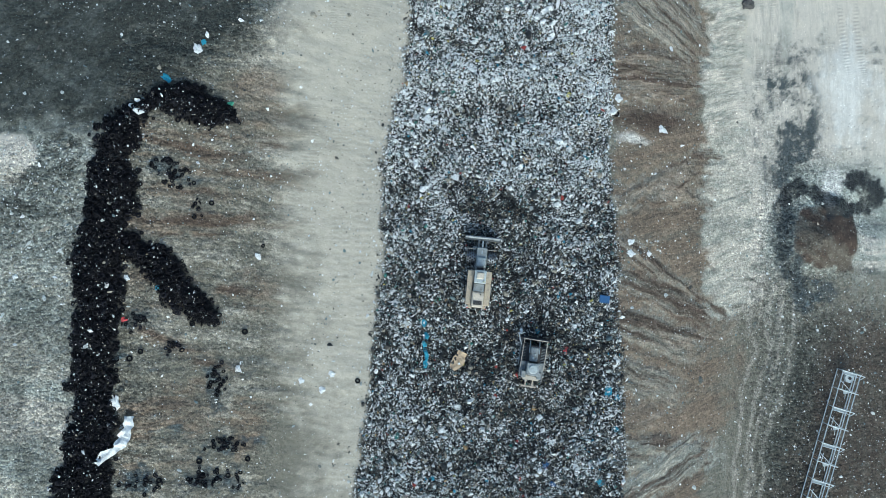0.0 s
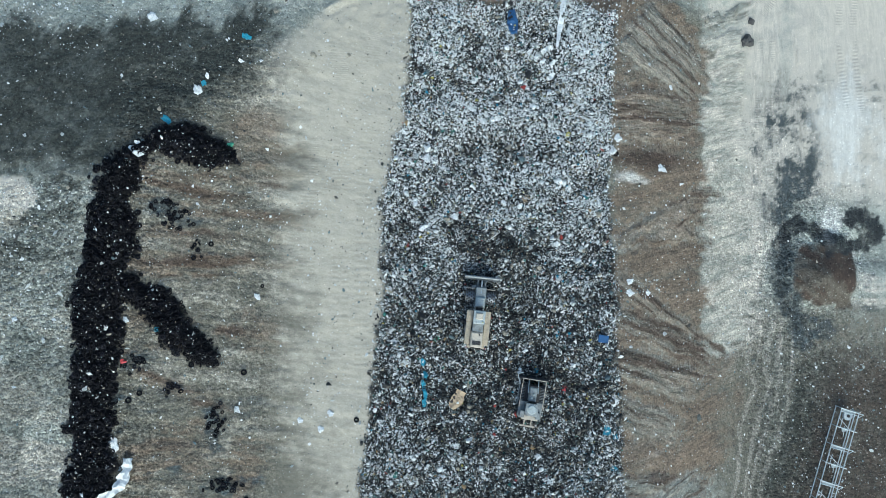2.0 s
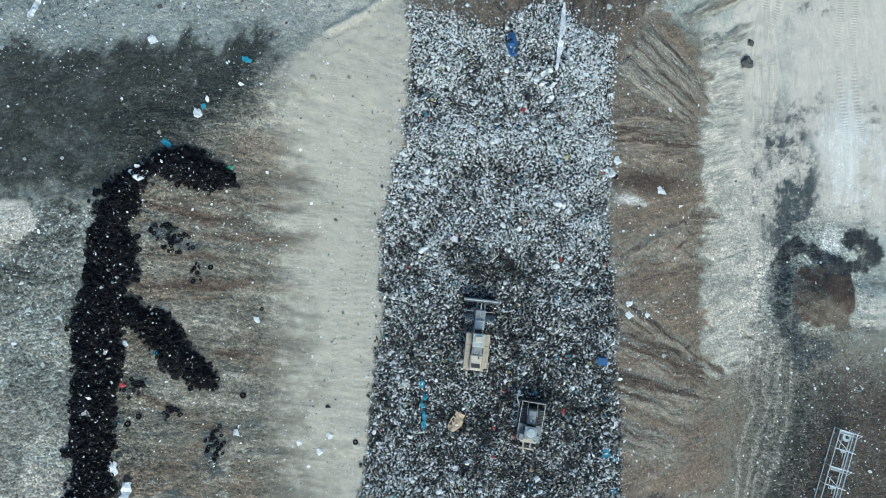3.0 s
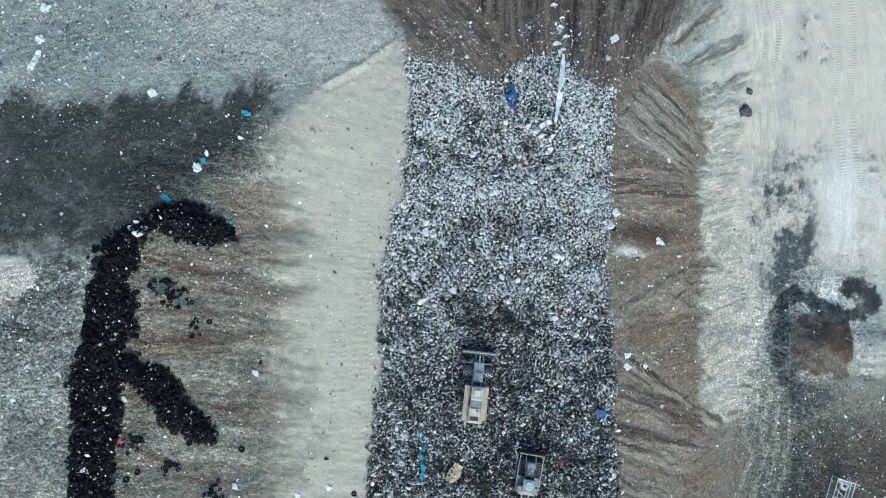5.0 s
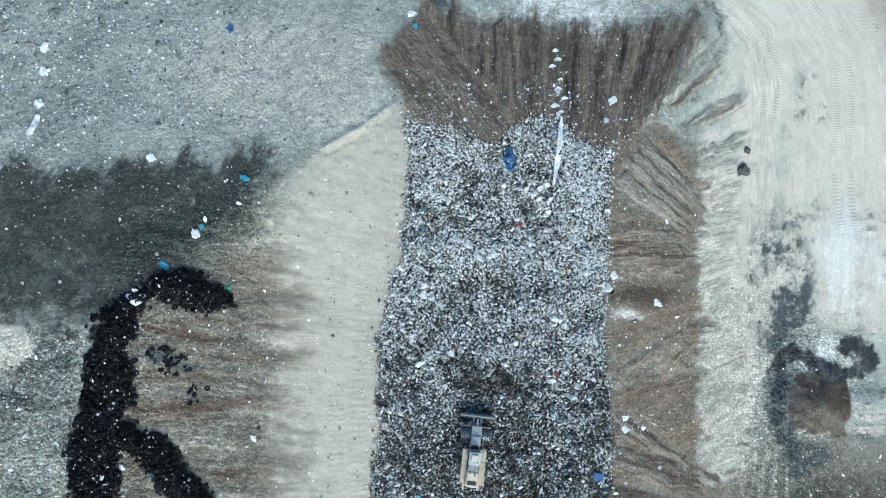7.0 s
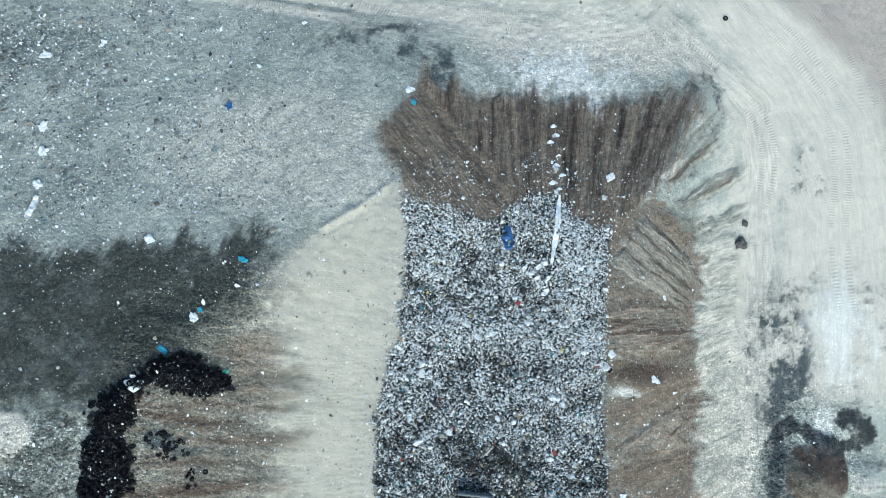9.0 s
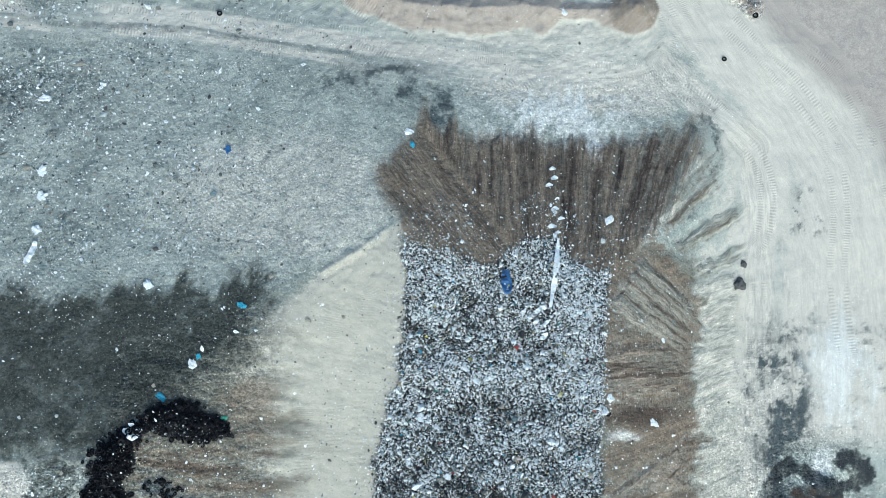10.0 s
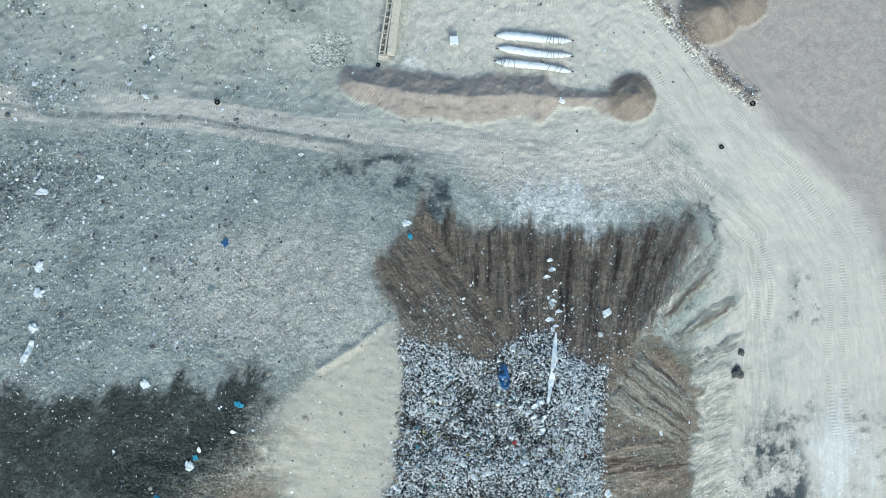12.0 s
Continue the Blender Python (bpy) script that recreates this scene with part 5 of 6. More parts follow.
    part("windscreen", box(0, -0.03, 2.35, 1.15, 0.05, 0.95, 0.01, 0.95), glass, cab, "dark cab glass")
    part("roof", box(0, -0.75, 3.0, 1.7, 1.65, 0.14, 0.06, 0.92), grey_paint, d)
    part("roof_dome", tube((0, -0.7, 3.06), (0, -0.7, 3.2), 0.62, 20, r2=0.5), pale_grey, d, "round pale roof cap")
    part("rear_deck", box(0, -2.0, 1.55, 2.1, 0.55, 0.75, 0.06), beige_steel, d, "dusty beige rear guard")
    rip = part("ripper_beam", box(0, -3.25, 0.95, 2.0, 0.22, 0.28, 0.04), beige_steel, d)
    for s in (-1, 1):
        part("ripper_arm", box(s * 0.45, -2.75, 1.0, 0.16, 1.0, 0.2, 0.02), beige_steel, d, "pale ripper arm")
        part("ripper_tooth", box(s * 0.45, -3.3, 0.5, 0.1, 0.16, 0.9, 0.02, 1.2), dark_steel, rip)
    bm = tube((-1.75, 2.0, 1.3), (-2.25, 3.3, 1.5), 0.06, 8)
    tube((-2.25, 3.3, 1.5), (-1.5, 3.6, 1.3), 0.06, 8, bm)
    part("blade_brace", bm, galvanised, d, "bent pale pipe brace")
    return d


dozer(on_ground(11.5, -14.5, 0.12, -9))


# ---- lattice gantry lying in the south-east ----
def gantry(m):
    g = thing("lattice_gantry", m, "galvanised tubular lattice gantry standing on bare soil", "gantry")
    L, W, H = 24.0, 2.5, 1.7
    for x, z in ((-W / 2, H), (W / 2, H), (-W / 2, 0.15), (W / 2, 0.15), (W / 2 - 0.55, H)):
        part("rail", tube((x, 0, z), (x, -L, z), 0.075, 8), galvanised, g)
    for k in range(10):
        y = -0.05 - k * 2.62
        for x in (-W / 2, W / 2):
            part("post", tube((x, y, 0.0), (x, y, H), 0.06, 8), galvanised, g)
        far = W / 2 + (0.65 if k % 2 == 0 else 0.45)
        part("cross_bar", tube((-W / 2 - 0.15, y, H + 0.05), (far, y - 0.1, H + 0.05), 0.07, 8), galvanised, g)
        if k % 2 == 0:
            part("cross_bar", tube((-W / 2, y - 0.45, H), (W / 2, y - 0.45, H), 0.05, 8), galvanised, g)
            part("corner_brace", tube((far, y - 0.1, H + 0.05), (W / 2, y - 0.75, H), 0.05, 8), galvanised, g)
            part("floor_plate", box(-0.1, y - 0.25, H - 0.12, 1.9, 0.4, 0.05, 0.01), pale_grey, g, "pale walkway plate")
        else:
            part("brace", tube((-W / 2, y + 1.2, H), (W / 2 - 0.6, y, H), 0.045, 8), galvanised, g)
            part("brace", tube((-W / 2 + 0.5, y + 1.3, H), (-W / 2 + 0.5, y, H), 0.045, 8), galvanised, g)
            part("brace", tube((-0.1, y + 0.3, H - 0.2), (0.3, y - 1.2, H - 0.5), 0.06, 8), pale_grey, g)
            part("bracket", box(-0.05, y - 0.2, H - 0.1, 0.7, 0.5, 0.14, 0.03, turn=(0, 0, 25)), pale_grey, g)
    part("sheave", tube((0.1, -0.9, 0.9), (0.1, -0.9, 1.35), 0.62, 20), galvanised, g, "round pulley at the head")
    part("sheave_hub", tube((0.1, -0.9, 1.3), (0.1, -0.9, 1.5), 0.2, 14), dark_steel, g)
    return g


gantry(on_ground(57.0, -17.2, 0.0, -15.9))


# ---- conveyor boom in the north yard ----
def boom(m):
    b = thing("conveyor_boom", m, "dusty beige steel conveyor boom lying in the yard", "conveyor")
    part("belt_beam", box(1.3, 8.7, 0.85, 1.15, 17, 0.5, 0.06, turn=(0, 0, -1.5)), cream, b, "broad dusty beige beam")
    for x in (-0.55, 0.2):
        part("chord", tube((x + 0.0, 0.2, 0.9), (x + 0.9, 17, 0.9), 0.13, 8), cream, b)
        part("chord", tube((x + 0.0, 0.2, 0.15), (x + 0.9, 17, 0.15), 0.08, 8), dark_steel, b)
    for k in range(17):
        y = 0.6 + k
        x = 0.9 * y / 17
        part("rung", tube((x - 0.55, y, 0.9), (x + 0.2, y, 0.9), 0.08, 6), cream, b)
        part("diagonal", tube((x - 0.55, y, 0.9), (x + 0.25, y + 1, 0.15), 0.035, 6), dark_steel, b)
    for y in (3.2, 5.6, 8.4, 11.5):
        part("outrigger", tube((0.9 * y / 17 - 1.1, y + 0.1, 0.95), (0.9 * y / 17 + 0.2, y, 0.95), 0.06, 8), cream, b, "pale outrigger bar")
    part("tail_drum", tube((-0.6, 0.1, 0.6), (0.7, 0.1, 0.6), 0.33, 16), beige_steel, b)
    part("tail_frame", box(0.05, -0.1, 0.25, 1.5, 0.7, 0.3, 0.05), beige_steel, b)
    part("motor", box(0.85, 0.8, 1.15, 0.55, 0.8, 0.35, 0.06), cream, b)
    return b


boom(on_ground(-7.9, 79.0, 0.05, -5))


# ---- rolls of white liner, tied with rope ----
def liner_roll(a, b, r, bulge, group_name, label):
    mid = (Vector((*a, 0)) + Vector((*b, 0))) / 2
    run = Vector((*b, 0)) - Vector((*a, 0))
    L = run.length
    t = thing("liner_roll", on_ground(mid.x, mid.y, 0.0, math.degrees(math.atan2(run.y, run.x))), label, "liner roll", group_name)
    bm = bmesh.new()
    rings, n = 46, 18
    prev = None
    for i in range(rings + 1):
        u = i / rings
        env = min(1, 0.15 + 0.85 * (u / 0.13) ** 0.8, 0.15 + 0.85 * ((1 - u) / 0.10) ** 0.8)
        rad = max(0.1, r * env * (1 - 0.38 * u ** 2) * (1 + 0.05 * math.sin(u * 43 + bulge * 9) * (u > 0.55 or bulge > 0.5)))
        ring = []
        for k in range(n):
            ang = 2 * math.pi * k / n
            wob = 1 + 0.22 * (noise.noise(Vector((u * 16, math.cos(ang) * 1.5 + bulge * 7, math.sin(ang) * 1.5))))
            ring.append(bm.verts.new((L * (u - 0.5), rad * wob * math.cos(ang) + 0.12 * math.sin(u * 5 + bulge * 6), 0.78 * r + 0.78 * rad * wob * math.sin(ang))))
        if prev:
            for k in range(n):
                bm.faces.new((prev[k], prev[(k + 1) % n], ring[(k + 1) % n], ring[k])).smooth = True
        else:
            bm.faces.new(ring[::-1])
        prev = ring
    bm.faces.new(prev)
    bmesh.ops.recalc_face_normals(bm, faces=bm.faces)
    part("wrapped_roll", bm, white_film, t)
    spots = (0.68, 0.72, 0.76, 0.82, 0.86, 0.91) if bulge < 0.5 else (0.07, 0.11, 0.17, 0.24, 0.7, 0.8, 0.86)
    for u in spots:
        rad = r * (1 - 0.38 * u ** 2) * 1.04
        bm = bmesh.new()
        lean = random.uniform(-0.25, 0.25)
        pts = [(L * (u - 0.5) + lean * math.cos(q), rad * math.cos(q) + 0.12 * math.sin(u * 5 + bulge * 6), 0.78 * r + 0.8 * rad * math.sin(q)) for q in [math.pi * 2 * k / 14 for k in range(15)]]
        for p, q in zip(pts, pts[1:]):
            tube(p, q, 0.035, 5, bm)
        part("rope", bm, rope_mat, t, "dark tie rope")
    part("spindle", tube((-L / 2 - 0.3, 0, 0.75 * r), (L / 2 + 0.35, 0, 0.75 * r), 0.09, 10), dark_steel, t, "dark core pipe")
    return t


ROLLS = "rolls of liner in the yard"
liner_roll((8.2, 82.2), (19.0, 81.7), 0.60, 0.1, ROLLS, "long white wrapped liner roll tied with rope")
liner_roll((8.5, 80.4), (19.0, 79.4), 0.55, 0.35, ROLLS, "white liner roll with slack ropes across it")
liner_roll((8.2, 78.6), (19.0, 77.2), 0.55, 0.8, ROLLS, "wrinkled white liner roll tied at many places")


# ---- crate and scraps in the yard ----
crate = thing("white_crate", on_ground(2.2, 81.4, 0.0, 2), "white plastic crate with a lid on bare ground", "crate")
part("body", box(0, 0, 0.5, 1.12, 1.05, 1.0, 0.05), white_film, crate)
part("lid", box(0, 0, 1.03, 1.2, 1.12, 0.08, 0.03), white_film, crate)
part("handle", box(0.05, -0.62, 0.7, 0.4, 0.1, 0.08, 0.02), pale_grey, crate)


# ---- sheets, bags and other single pieces ----
def sheet(name, pts, widths, mat, label, category, crumple=0.25, lift=0.25, group=""):
    """A creased strip of film or board with thickness, laid along a line."""
    mid = Vector((sum(p[0] for p in pts) / len(pts), sum(p[1] for p in pts) / len(pts)))
    base_z = float(level(mid.x, mid.y))
    seed = len(bpy.data.objects) * 0.37
    dist = np.concatenate([[0], np.cumsum([math.dist(p, q) for p, q in zip(pts, pts[1:])])])
    n = max(6, int(dist[-1] / 0.28))
    across = 5
    bm = bmesh.new()
    grid = []
    for i in range(n + 1):
        s = dist[-1] * i / n
        x, y, w = np.interp(s, dist, [p[0] for p in pts]), np.interp(s, dist, [p[1] for p in pts]), np.interp(s, dist, widths)
        x2, y2 = np.interp(min(s + 0.3, dist[-1]), dist, [p[0] for p in pts]), np.interp(min(s + 0.3, dist[-1]), dist, [p[1] for p in pts])
        x1, y1 = np.interp(max(s - 0.3, 0), dist, [p[0] for p in pts]), np.interp(max(s - 0.3, 0), dist, [p[1] for p in pts])
        d = Vector((x2 - x1, y2 - y1)).normalized()
        w *= 1 + 0.5 * noise.noise(Vector((s * 1.3, seed, 0)))
        row = []
        for j in range(across + 1):
            o = (j / across - 0.5) * w
            gx_, gy_ = x - d.y * o, y + d.x * o
            z = float(level(gx_, gy_)) + lift + crumple * noise.noise(Vector((gx_ * 2.1, gy_ * 2.1, seed)))
            row.append(bm.verts.new((gx_ - mid.x, gy_ - mid.y, z - base_z)))
        grid.append(row)
    under = [[bm.verts.new(v.co - Vector((0, 0, 0.05))) for v in row] for row in grid]
    for i in range(n):
        for j in range(across):
            bm.faces.new((grid[i][j], grid[i + 1][j], grid[i + 1][j + 1], grid[i][j + 1]))
            bm.faces.new((under[i][j + 1], under[i + 1][j + 1], under[i + 1][j], under[i][j]))
    for i in range(n):
        bm.faces.new((grid[i][0], under[i][0], under[i + 1][0], grid[i + 1][0]))
        bm.faces.new((grid[i + 1][across], under[i + 1][across], under[i][across], grid[i][across]))
    for j in range(across):
        bm.faces.new((grid[0][j + 1], under[0][j + 1], under[0][j], grid[0][j]))
        bm.faces.new((grid[n][j], under[n][j], under[n][j + 1], grid[n][j + 1]))
    bmesh.ops.recalc_face_normals(bm, faces=bm.faces)
    ob = part(name, bm, mat, None, label)
    ob.location = (mid.x, mid.y, base_z)
    return tagged(ob, label, category, group)


def lump(name, x, y, r, mat, label, category, flat=0.45, rough=0.75, lift=0.3, group="", stretch=1.0, rz=0.0):
    """A crumpled bag, bundle or rock."""
    bm = bmesh.new()
    bmesh.ops.create_icosphere(bm, subdivisions=3, radius=1)
    seed = len(bpy.data.objects) * 0.61
    for v in bm.verts:
        p = v.co.copy()
        k = 1 + rough * (noise.noise(p * 1.3 + Vector((seed, seed * 0.7, 3.3))) + 0.7 * noise.noise(p * 3.1 + Vector((5.1, seed, 0.4))))
        v.co = Vector((p.x * r * k * stretch, p.y * r * k, max(p.z, -0.5) * r * k * flat))
    for f in bm.faces:
        f.smooth = False
    ob = part(name, bm, mat, None, label)
    ob.matrix_basis = on_ground(x, y, lift * r * flat, rz)
    return tagged(ob, label, category, group)


sheet("plastic_sheet", [(-36.9, -19.7), (-37.0, -21.0), (-37.6, -22.6), (-38.4, -23.6), (-39.4, -24.0), (-40.1, -24.9)], [1.3, 1.2, 1.2, 0.6, 1.3, 0.6], white_film,
      "long torn white plastic sheet lying over tyres", "plastic sheet", 0.5, 0.75)
sheet("plastic_strip", [(16.05, 40.6), (15.75, 37.5), (15.4, 34.5), (14.9, 31.5)], [0.35, 0.75, 0.7, 0.3], white_film, "long straight white plastic strip on refuse", "plastic strip", 0.12, 0.5)
SCRAPS = "white scraps along the soil face"
for sx, sy, sr in ((15.6, 50.2, 0.45), (15.9, 48.9, 0.5), (15.1, 47.9, 0.5), (16.2, 46.0, 0.42), (15.8, 44.6, 0.55), (16.6, 43.3, 0.45), (15.3, 42.2, 0.6), (16.1, 41.4, 0.4)):
    sheet("plastic_scrap", [(sx - sr, sy - 0.3 * sr), (sx, sy + 0.2 * sr), (sx + sr, sy)], [0.5 * sr, 1.1 * sr, 0.35 * sr], white_film, "torn white plastic scrap on dark soil", "plastic scrap", 0.25, 0.12, SCRAPS)
for sx, sy, sr in ((13.4, 31.0, 0.5), (12.4, 30.2, 0.45), (14.4, 29.3, 0.45), (11.4, 30.8, 0.35), (14.2, 27.6, 0.5), (13.1, 29.5, 0.4), (1.6, 30.2, 0.35), (1.2, 29.0, 0.3)):
    sheet("plastic_film", [(sx - sr, sy - 0.5 * sr), (sx, sy + 0.3 * sr), (sx + 0.6 * sr, sy + sr)], [sr, 1.2 * sr, 0.7 * sr], white_film, "crumpled white plastic film on refuse", "plastic film", 0.45, 0.4)
sheet("blue_tarpaulin", [(9.0, 36.4), (9.1, 34.6), (9.3, 33.2)], [0.7, 1.3, 0.8], blue_film, "crumpled dark blue tarpaulin on refuse", "tarpaulin", 0.4, 0.45)
for bx, by, bl in ((-2.5, -9.6, 0.5), (-2.2, -11.4, 0.6), (-2.45, -12.6, 0.7), (-2.2, -13.9, 0.8), (-2.35, -15.0, 0.5)):
    sheet("blue_film", [(bx - 0.1, by + bl), (bx + 0.1, by), (bx, by - bl)], [0.25, 0.6, 0.35], cyan_film, "scrap of bright blue plastic film on refuse", "plastic film", 0.6, 0.35, "blue film on refuse")
sheet("cardboard", [(1.2, -15.6), (2.0, -14.6), (2.6, -13.4)], [0.9, 1.7, 1.2], board, "torn tan cardboard sheet on refuse", "cardboard", 0.25, 0.45)
blue_bin = thing("blue_crate", on_ground(20.9, -6.5, 0.3, -8), "bright blue plastic crate at the refuse edge", "crate")
part("body", box(0, 0, 0.25, 1.15, 0.85, 0.5, 0.04, 1.06), blue_film, blue_bin)
part("rim", box(0, 0, 0.52, 1.3, 1.0, 0.07, 0.02), blue_film, blue_bin)
for sx, sy, sr in ((-36.6, 16.9, 0.5), (-35.8, 16.2, 0.6), (-35.2, 16.9, 0.4), (-36.2, 17.6, 0.35)):
    sheet("plastic_film", [(sx - sr, sy + 0.4 * sr), (sx, sy), (sx + sr, sy + 0.3 * sr)], [0.6 * sr, 1.3 * sr, 0.5 * sr], white_film, "crumpled white plastic film at the tyre heap", "plastic film", 0.4, 0.5)
for nm, x, y, r, mt, lb in (
        ("red_bag", 15.9, -13.4, 0.5, red_film, "crumpled red plastic bag on refuse"), ("yellow_bag", 16.0, -15.2, 0.35, yellow_film, "crumpled yellow plastic bag on refuse"),
        ("blue_bag", 13.3, -28.0, 0.6, blue_film, "dark blue plastic bag on refuse"), ("blue_bag", 14.3, -30.6, 0.6, blue_film, "dark blue plastic bag on refuse"),
        ("white_bag", 14.2, -25.2, 0.55, white_film, "white plastic sack on refuse"), ("white_bag", 22.7, -14.7, 0.6, white_film, "white plastic bag at the refuse edge"),
        ("white_bag", 23.1, 43.1, 0.6, white_film, "large white plastic bag on dark soil"), ("white_bag", -38.8, -18.0, 0.75, white_film, "white plastic sack on tyres"),
        ("white_bag", -15.4, -17.9, 0.55, white_film, "white plastic bag on tan soil"), ("white_bag", -14.2, -16.0, 0.45, white_film, "white plastic bag on tan soil"),
        ("white_bag", -18.0, -16.6, 0.4, white_film, "white plastic bag on tan soil"), ("cyan_bag", 12.3, -10.8, 0.5, cyan_film, "cyan plastic bag on refuse"),
        ("blue_bag", 17.0, -1.6, 0.4, cyan_film, "pale blue plastic bag on refuse"), ("yellow_bag", 16.3, 20.0, 0.4, yellow_film, "yellow plastic bag on refuse"),
        ("brown_bundle", 10.8, 11.6, 0.6, board, "rusty brown bundle on refuse"), ("cyan_bag", -33.4, 20.6, 0.6, cyan_film, "bright blue plastic bag by the tyres"),
        ("green_bag", -26.2, 17.6, 0.6, green_film, "pale green plastic bag on tyres"), ("cyan_bag", -34.1, -4.6, 0.45, cyan_film, "blue plastic bag by the tyres"),
        ("pink_bag", -37.8, -8.4, 0.4, red_film, "faded red bag on brown soil"), ("white_bag", -37.5, -3.4, 0.35, white_film, "white plastic bag by the tyres"),
        ("white_bag", -23.0, -0.9, 0.4, white_film, "white plastic bag on the graded slope"), ("blue_bag", -24.6, 31.6, 0.6, cyan_film, "torn blue plastic bag on grey soil"),
        ("white_bag", -30.0, 24.3, 0.6, white_film, "white plastic bag on olive soil"), ("cyan_bag", -29.4, 25.4, 0.5, cyan_film, "blue plastic bag on olive soil"),
        ("white_bag", -36.4, 34.0, 0.7, white_film, "crumpled white sack on grey soil"), ("white_bag", -51.0, 40.9, 0.7, white_film, "white sack on grey soil"),
        ("white_bag", -51.0, 45.2, 0.7, white_film, "white sack on grey soil"), ("white_bag", -51.5, 48.6, 0.6, white_film, "torn white sack on grey soil"),
        ("blue_bundle", -28.2, 52.0, 0.8, blue_film, "dark blue bundle on grey soil"), ("white_bag", -52.6, 58.5, 0.6, white_film, "white sack on grey soil"),
        ("white_bag", -4.0, 55.0, 0.6, white_film, "white sack on grey soil"), ("cyan_bag", -3.6, 53.2, 0.5, cyan_film, "cyan plastic bag on grey soil"),
        ("blue_bag", 22.6, -19.4, 0.5, cyan_film, "blue plastic bag at the refuse edge"), ("white_bag", 22.9, 19.6, 0.55, white_film, "white bag at the refuse edge"),
        ("white_bag", 29.2, 15.9, 0.55, white_film, "white plastic bag on brown soil"), ("white_bag", 24.6, -0.6, 0.5, white_film, "white plastic bag on brown soil"),
        ("cyan_bag", 21.6, -18.6, 0.7, cyan_film, "torn blue plastic bag at the refuse edge"), ("cyan_bag", 22.4, -23.5, 0.6, cyan_film, "torn blue plastic bag at the refuse edge"),
        ("cyan_bag", 20.4, -30.4, 0.7, cyan_film, "torn blue plastic bag on refuse"), ("blue_bag", -1.4, -30.0, 0.6, cyan_film, "pale blue plastic bag on refuse"),
        ("white_bag", 1.9, -20.6, 0.5, white_film, "white plastic sack on refuse"), ("green_bag", -0.6, -6.6, 0.5, green_film, "teal plastic bag on refuse"),
        ("white_bag", 24.6, 0.9, 0.45, white_film, "torn white plastic bag on brown soil"), ("white_bag", 27.3, -0.6, 0.4, white_film, "torn white plastic bag on brown soil"),
        ("white_bag", -6.2, -7.0, 0.55, white_film, "white plastic bag on refuse"), ("white_bag", -6.6, -5.6, 0.5, white_film, "white plastic bag on refuse")):
    lump(nm, x, y, (0.75 if mt is white_film else 0.6) * r, mt, lb, "plastic bag", group="plastic bags", stretch=random.uniform(0.8, 1.7), rz=random.uniform(0, 180))
lump("boulder", 42.9, 34.5, 0.8, stone, "dark rough boulder on pale ground", "boulder", 0.7, 0.45)
lump("boulder", 43.6, 37.4, 0.42, stone, "dark rough stone on pale ground", "boulder", 0.7, 0.5)
sheet("plastic_sheet", [(-51.6, 36.6), (-51.0, 38.0), (-50.7, 39.4)], [0.5, 0.9, 0.5], white_film, "curled white plastic sheet on grey soil", "plastic sheet", 0.3, 0.3)


# ---- tyres ----
def tyre_mesh():
    co, tris = torus(0.72, 0.28, 16, 8, 1.25)
    return joined("tyre", co, tris, True)


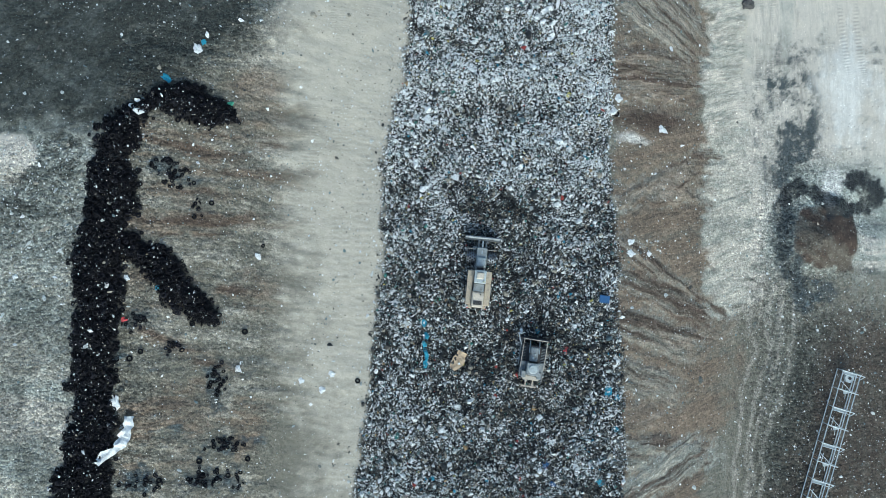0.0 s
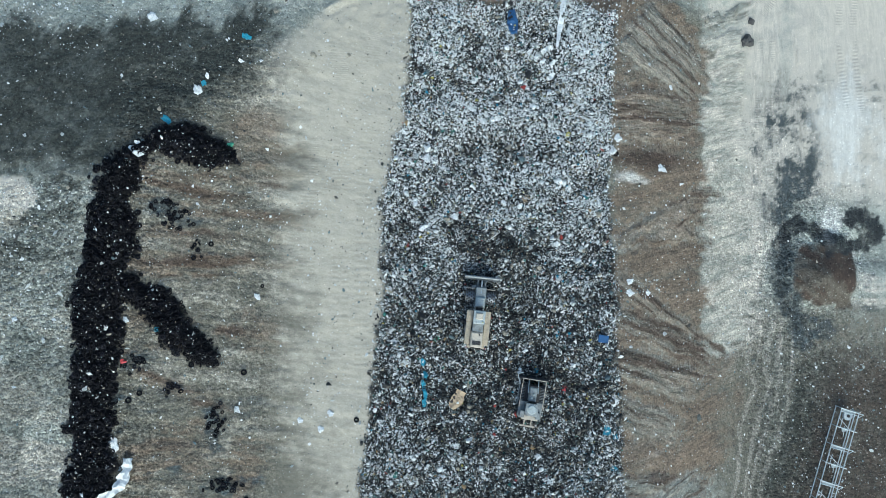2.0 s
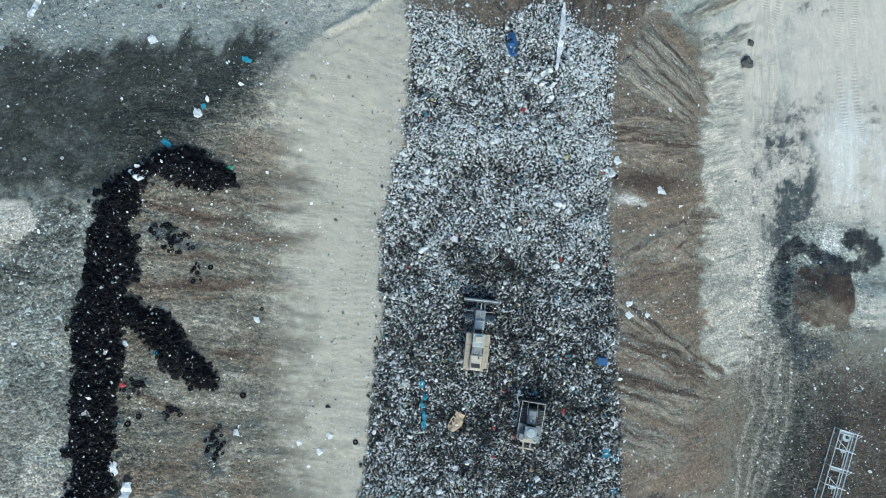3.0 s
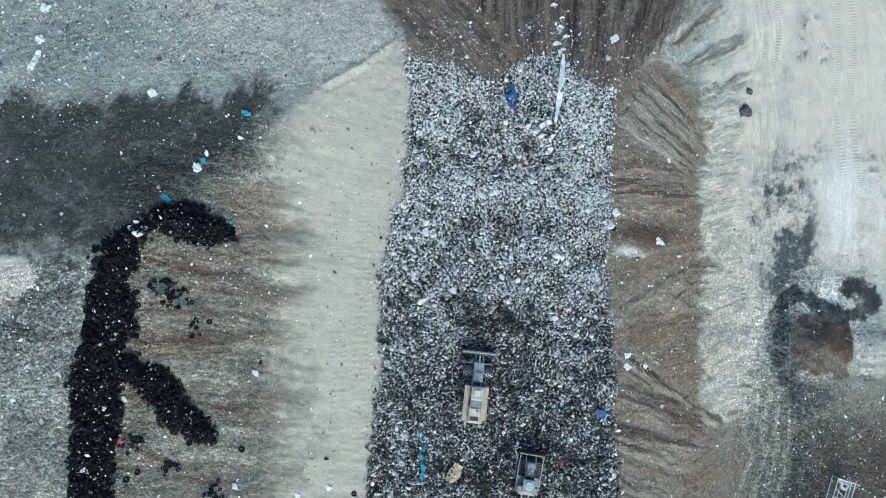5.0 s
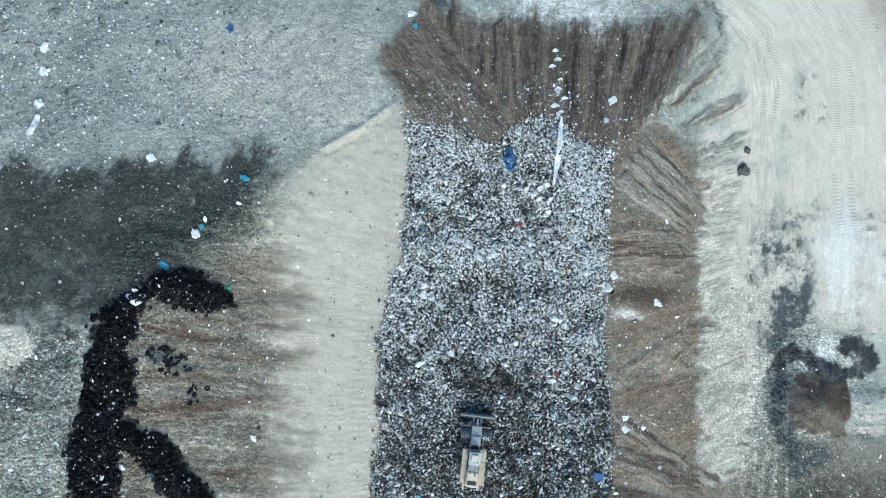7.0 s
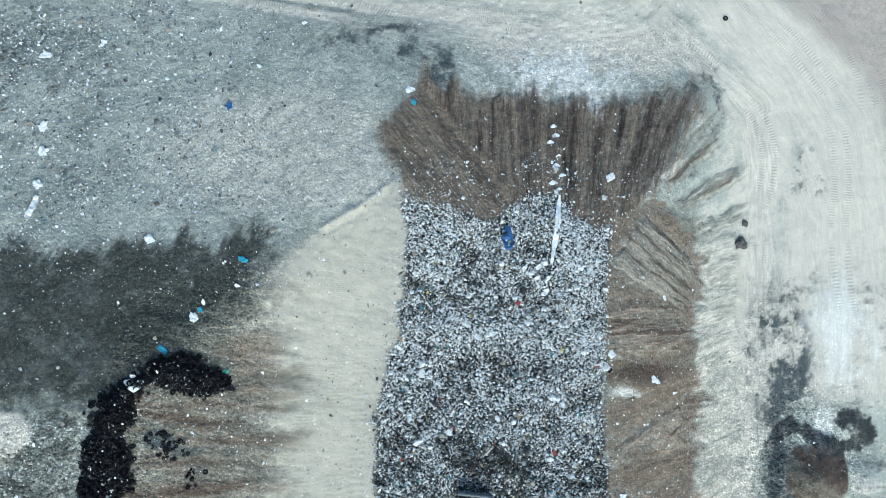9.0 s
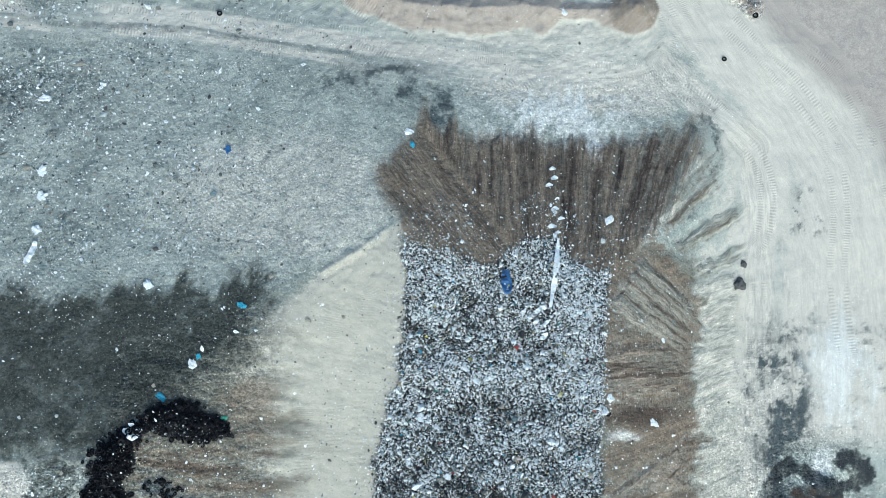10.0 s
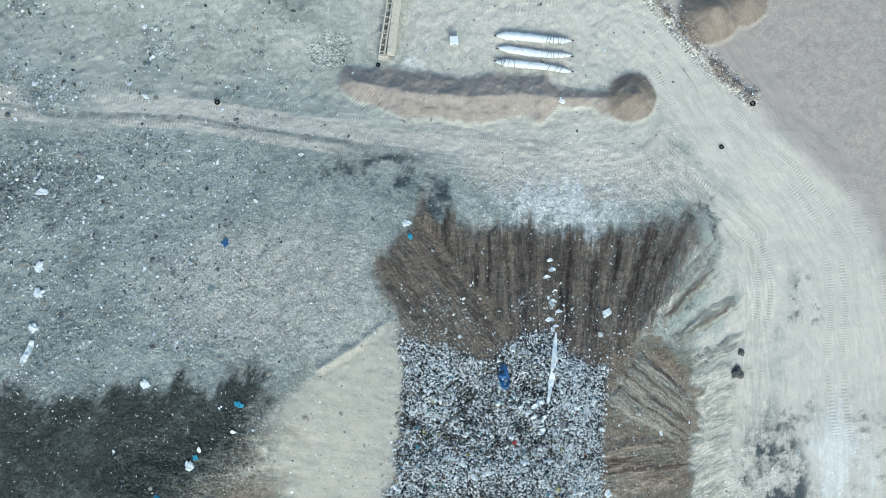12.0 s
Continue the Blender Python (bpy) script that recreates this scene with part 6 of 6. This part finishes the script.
tyre_me = tyre_mesh()
tyre_me.materials.append(rubber)
LOOSE = "loose tyres on the ground"
for x, y, r in ((-24.4, -10.2, 0.5), (-37.2, -13.0, 0.5), (-36.0, -12.2, 0.45), (-29.5, -25.7, 0.5), (-24.1, -25.9, 0.45), (-30.1, 3.9, 0.4), (-28.2, 5.6, 0.42), (22.6, 17.6, 0.5),
                (-22.4, 0.4, 0.32), (-11.0, -17.0, 0.45), (-31.0, 71.9, 0.5), (45.1, 73.0, 0.55), (40.7, 66.7, 0.45), (-8.6, 77.9, 0.4), (-33.0, 10.6, 0.4), (-27.8, -15.2, 0.4)):
    ob = new("tyre", tyre_me)
    ob.matrix_basis = on_ground(x, y, 0.3 * r, random.uniform(0, 360)) @ pose(0, 0, 0, random.uniform(-8, 8), random.uniform(-8, 8)) @ Matrix.Scale(0.78 * r, 4)
    tagged(ob, "single worn black tyre lying on soil", "tyre", LOOSE)

heap = thing("tyre_heap", on_ground(-39.5, 2.0), "long heap of discarded black rubber tyres", "tyre heap")
N = 15000
px, py = RNG.uniform(-48, -24, N), RNG.uniform(-36, 22, N)
clump = np.maximum.reduce([blob(px, py, *c) for c in CLUMPS])
deep = tyre_depth(px, py)
ok = np.nonzero((deep > RNG.normal(0.25, 0.25, N)) | ((clump > 0) & (RNG.random(N) < 0.3)))[0]
px, py, deep = px[ok], py[ok], deep[ok]
size = RNG.choice([0.21, 0.25, 0.28, 0.36], len(px), p=[0.35, 0.35, 0.2, 0.1])
pz = level(px, py) + RNG.uniform(0.05, 0.5, len(px)) * step(0, 1.5, deep) + 0.1
near = np.nonzero((py > -4) & (py < 17) & (deep > 0.3))[0]
near = near[RNG.permutation(len(near))[:300]]
rest = np.setdiff1d(np.arange(len(px)), near)
co, tris, owner = scatter([torus(0.72, 0.28, 10, 5, 1.25)], np.stack([px, py, pz], -1)[rest], np.repeat(size[rest][:, None], 3, 1), 1.2)
rest_me = joined("tyres_below", co, tris, True)
rest_me.materials.append(rubber)
ob = tagged(new("tyre_layer", rest_me), kind="stuff")
ob.parent, ob.matrix_parent_inverse = heap, heap.matrix_basis.inverted()
for k in near:
    ob = new("tyre", tyre_me)
    ob.parent = heap
    ob.matrix_basis = heap.matrix_basis.inverted() @ pose(px[k], py[k], pz[k] + 0.22, random.uniform(-45, 45), random.uniform(-45, 45), random.uniform(0, 360)) @ Matrix.Scale(float(size[k]) * 1.05, 4)
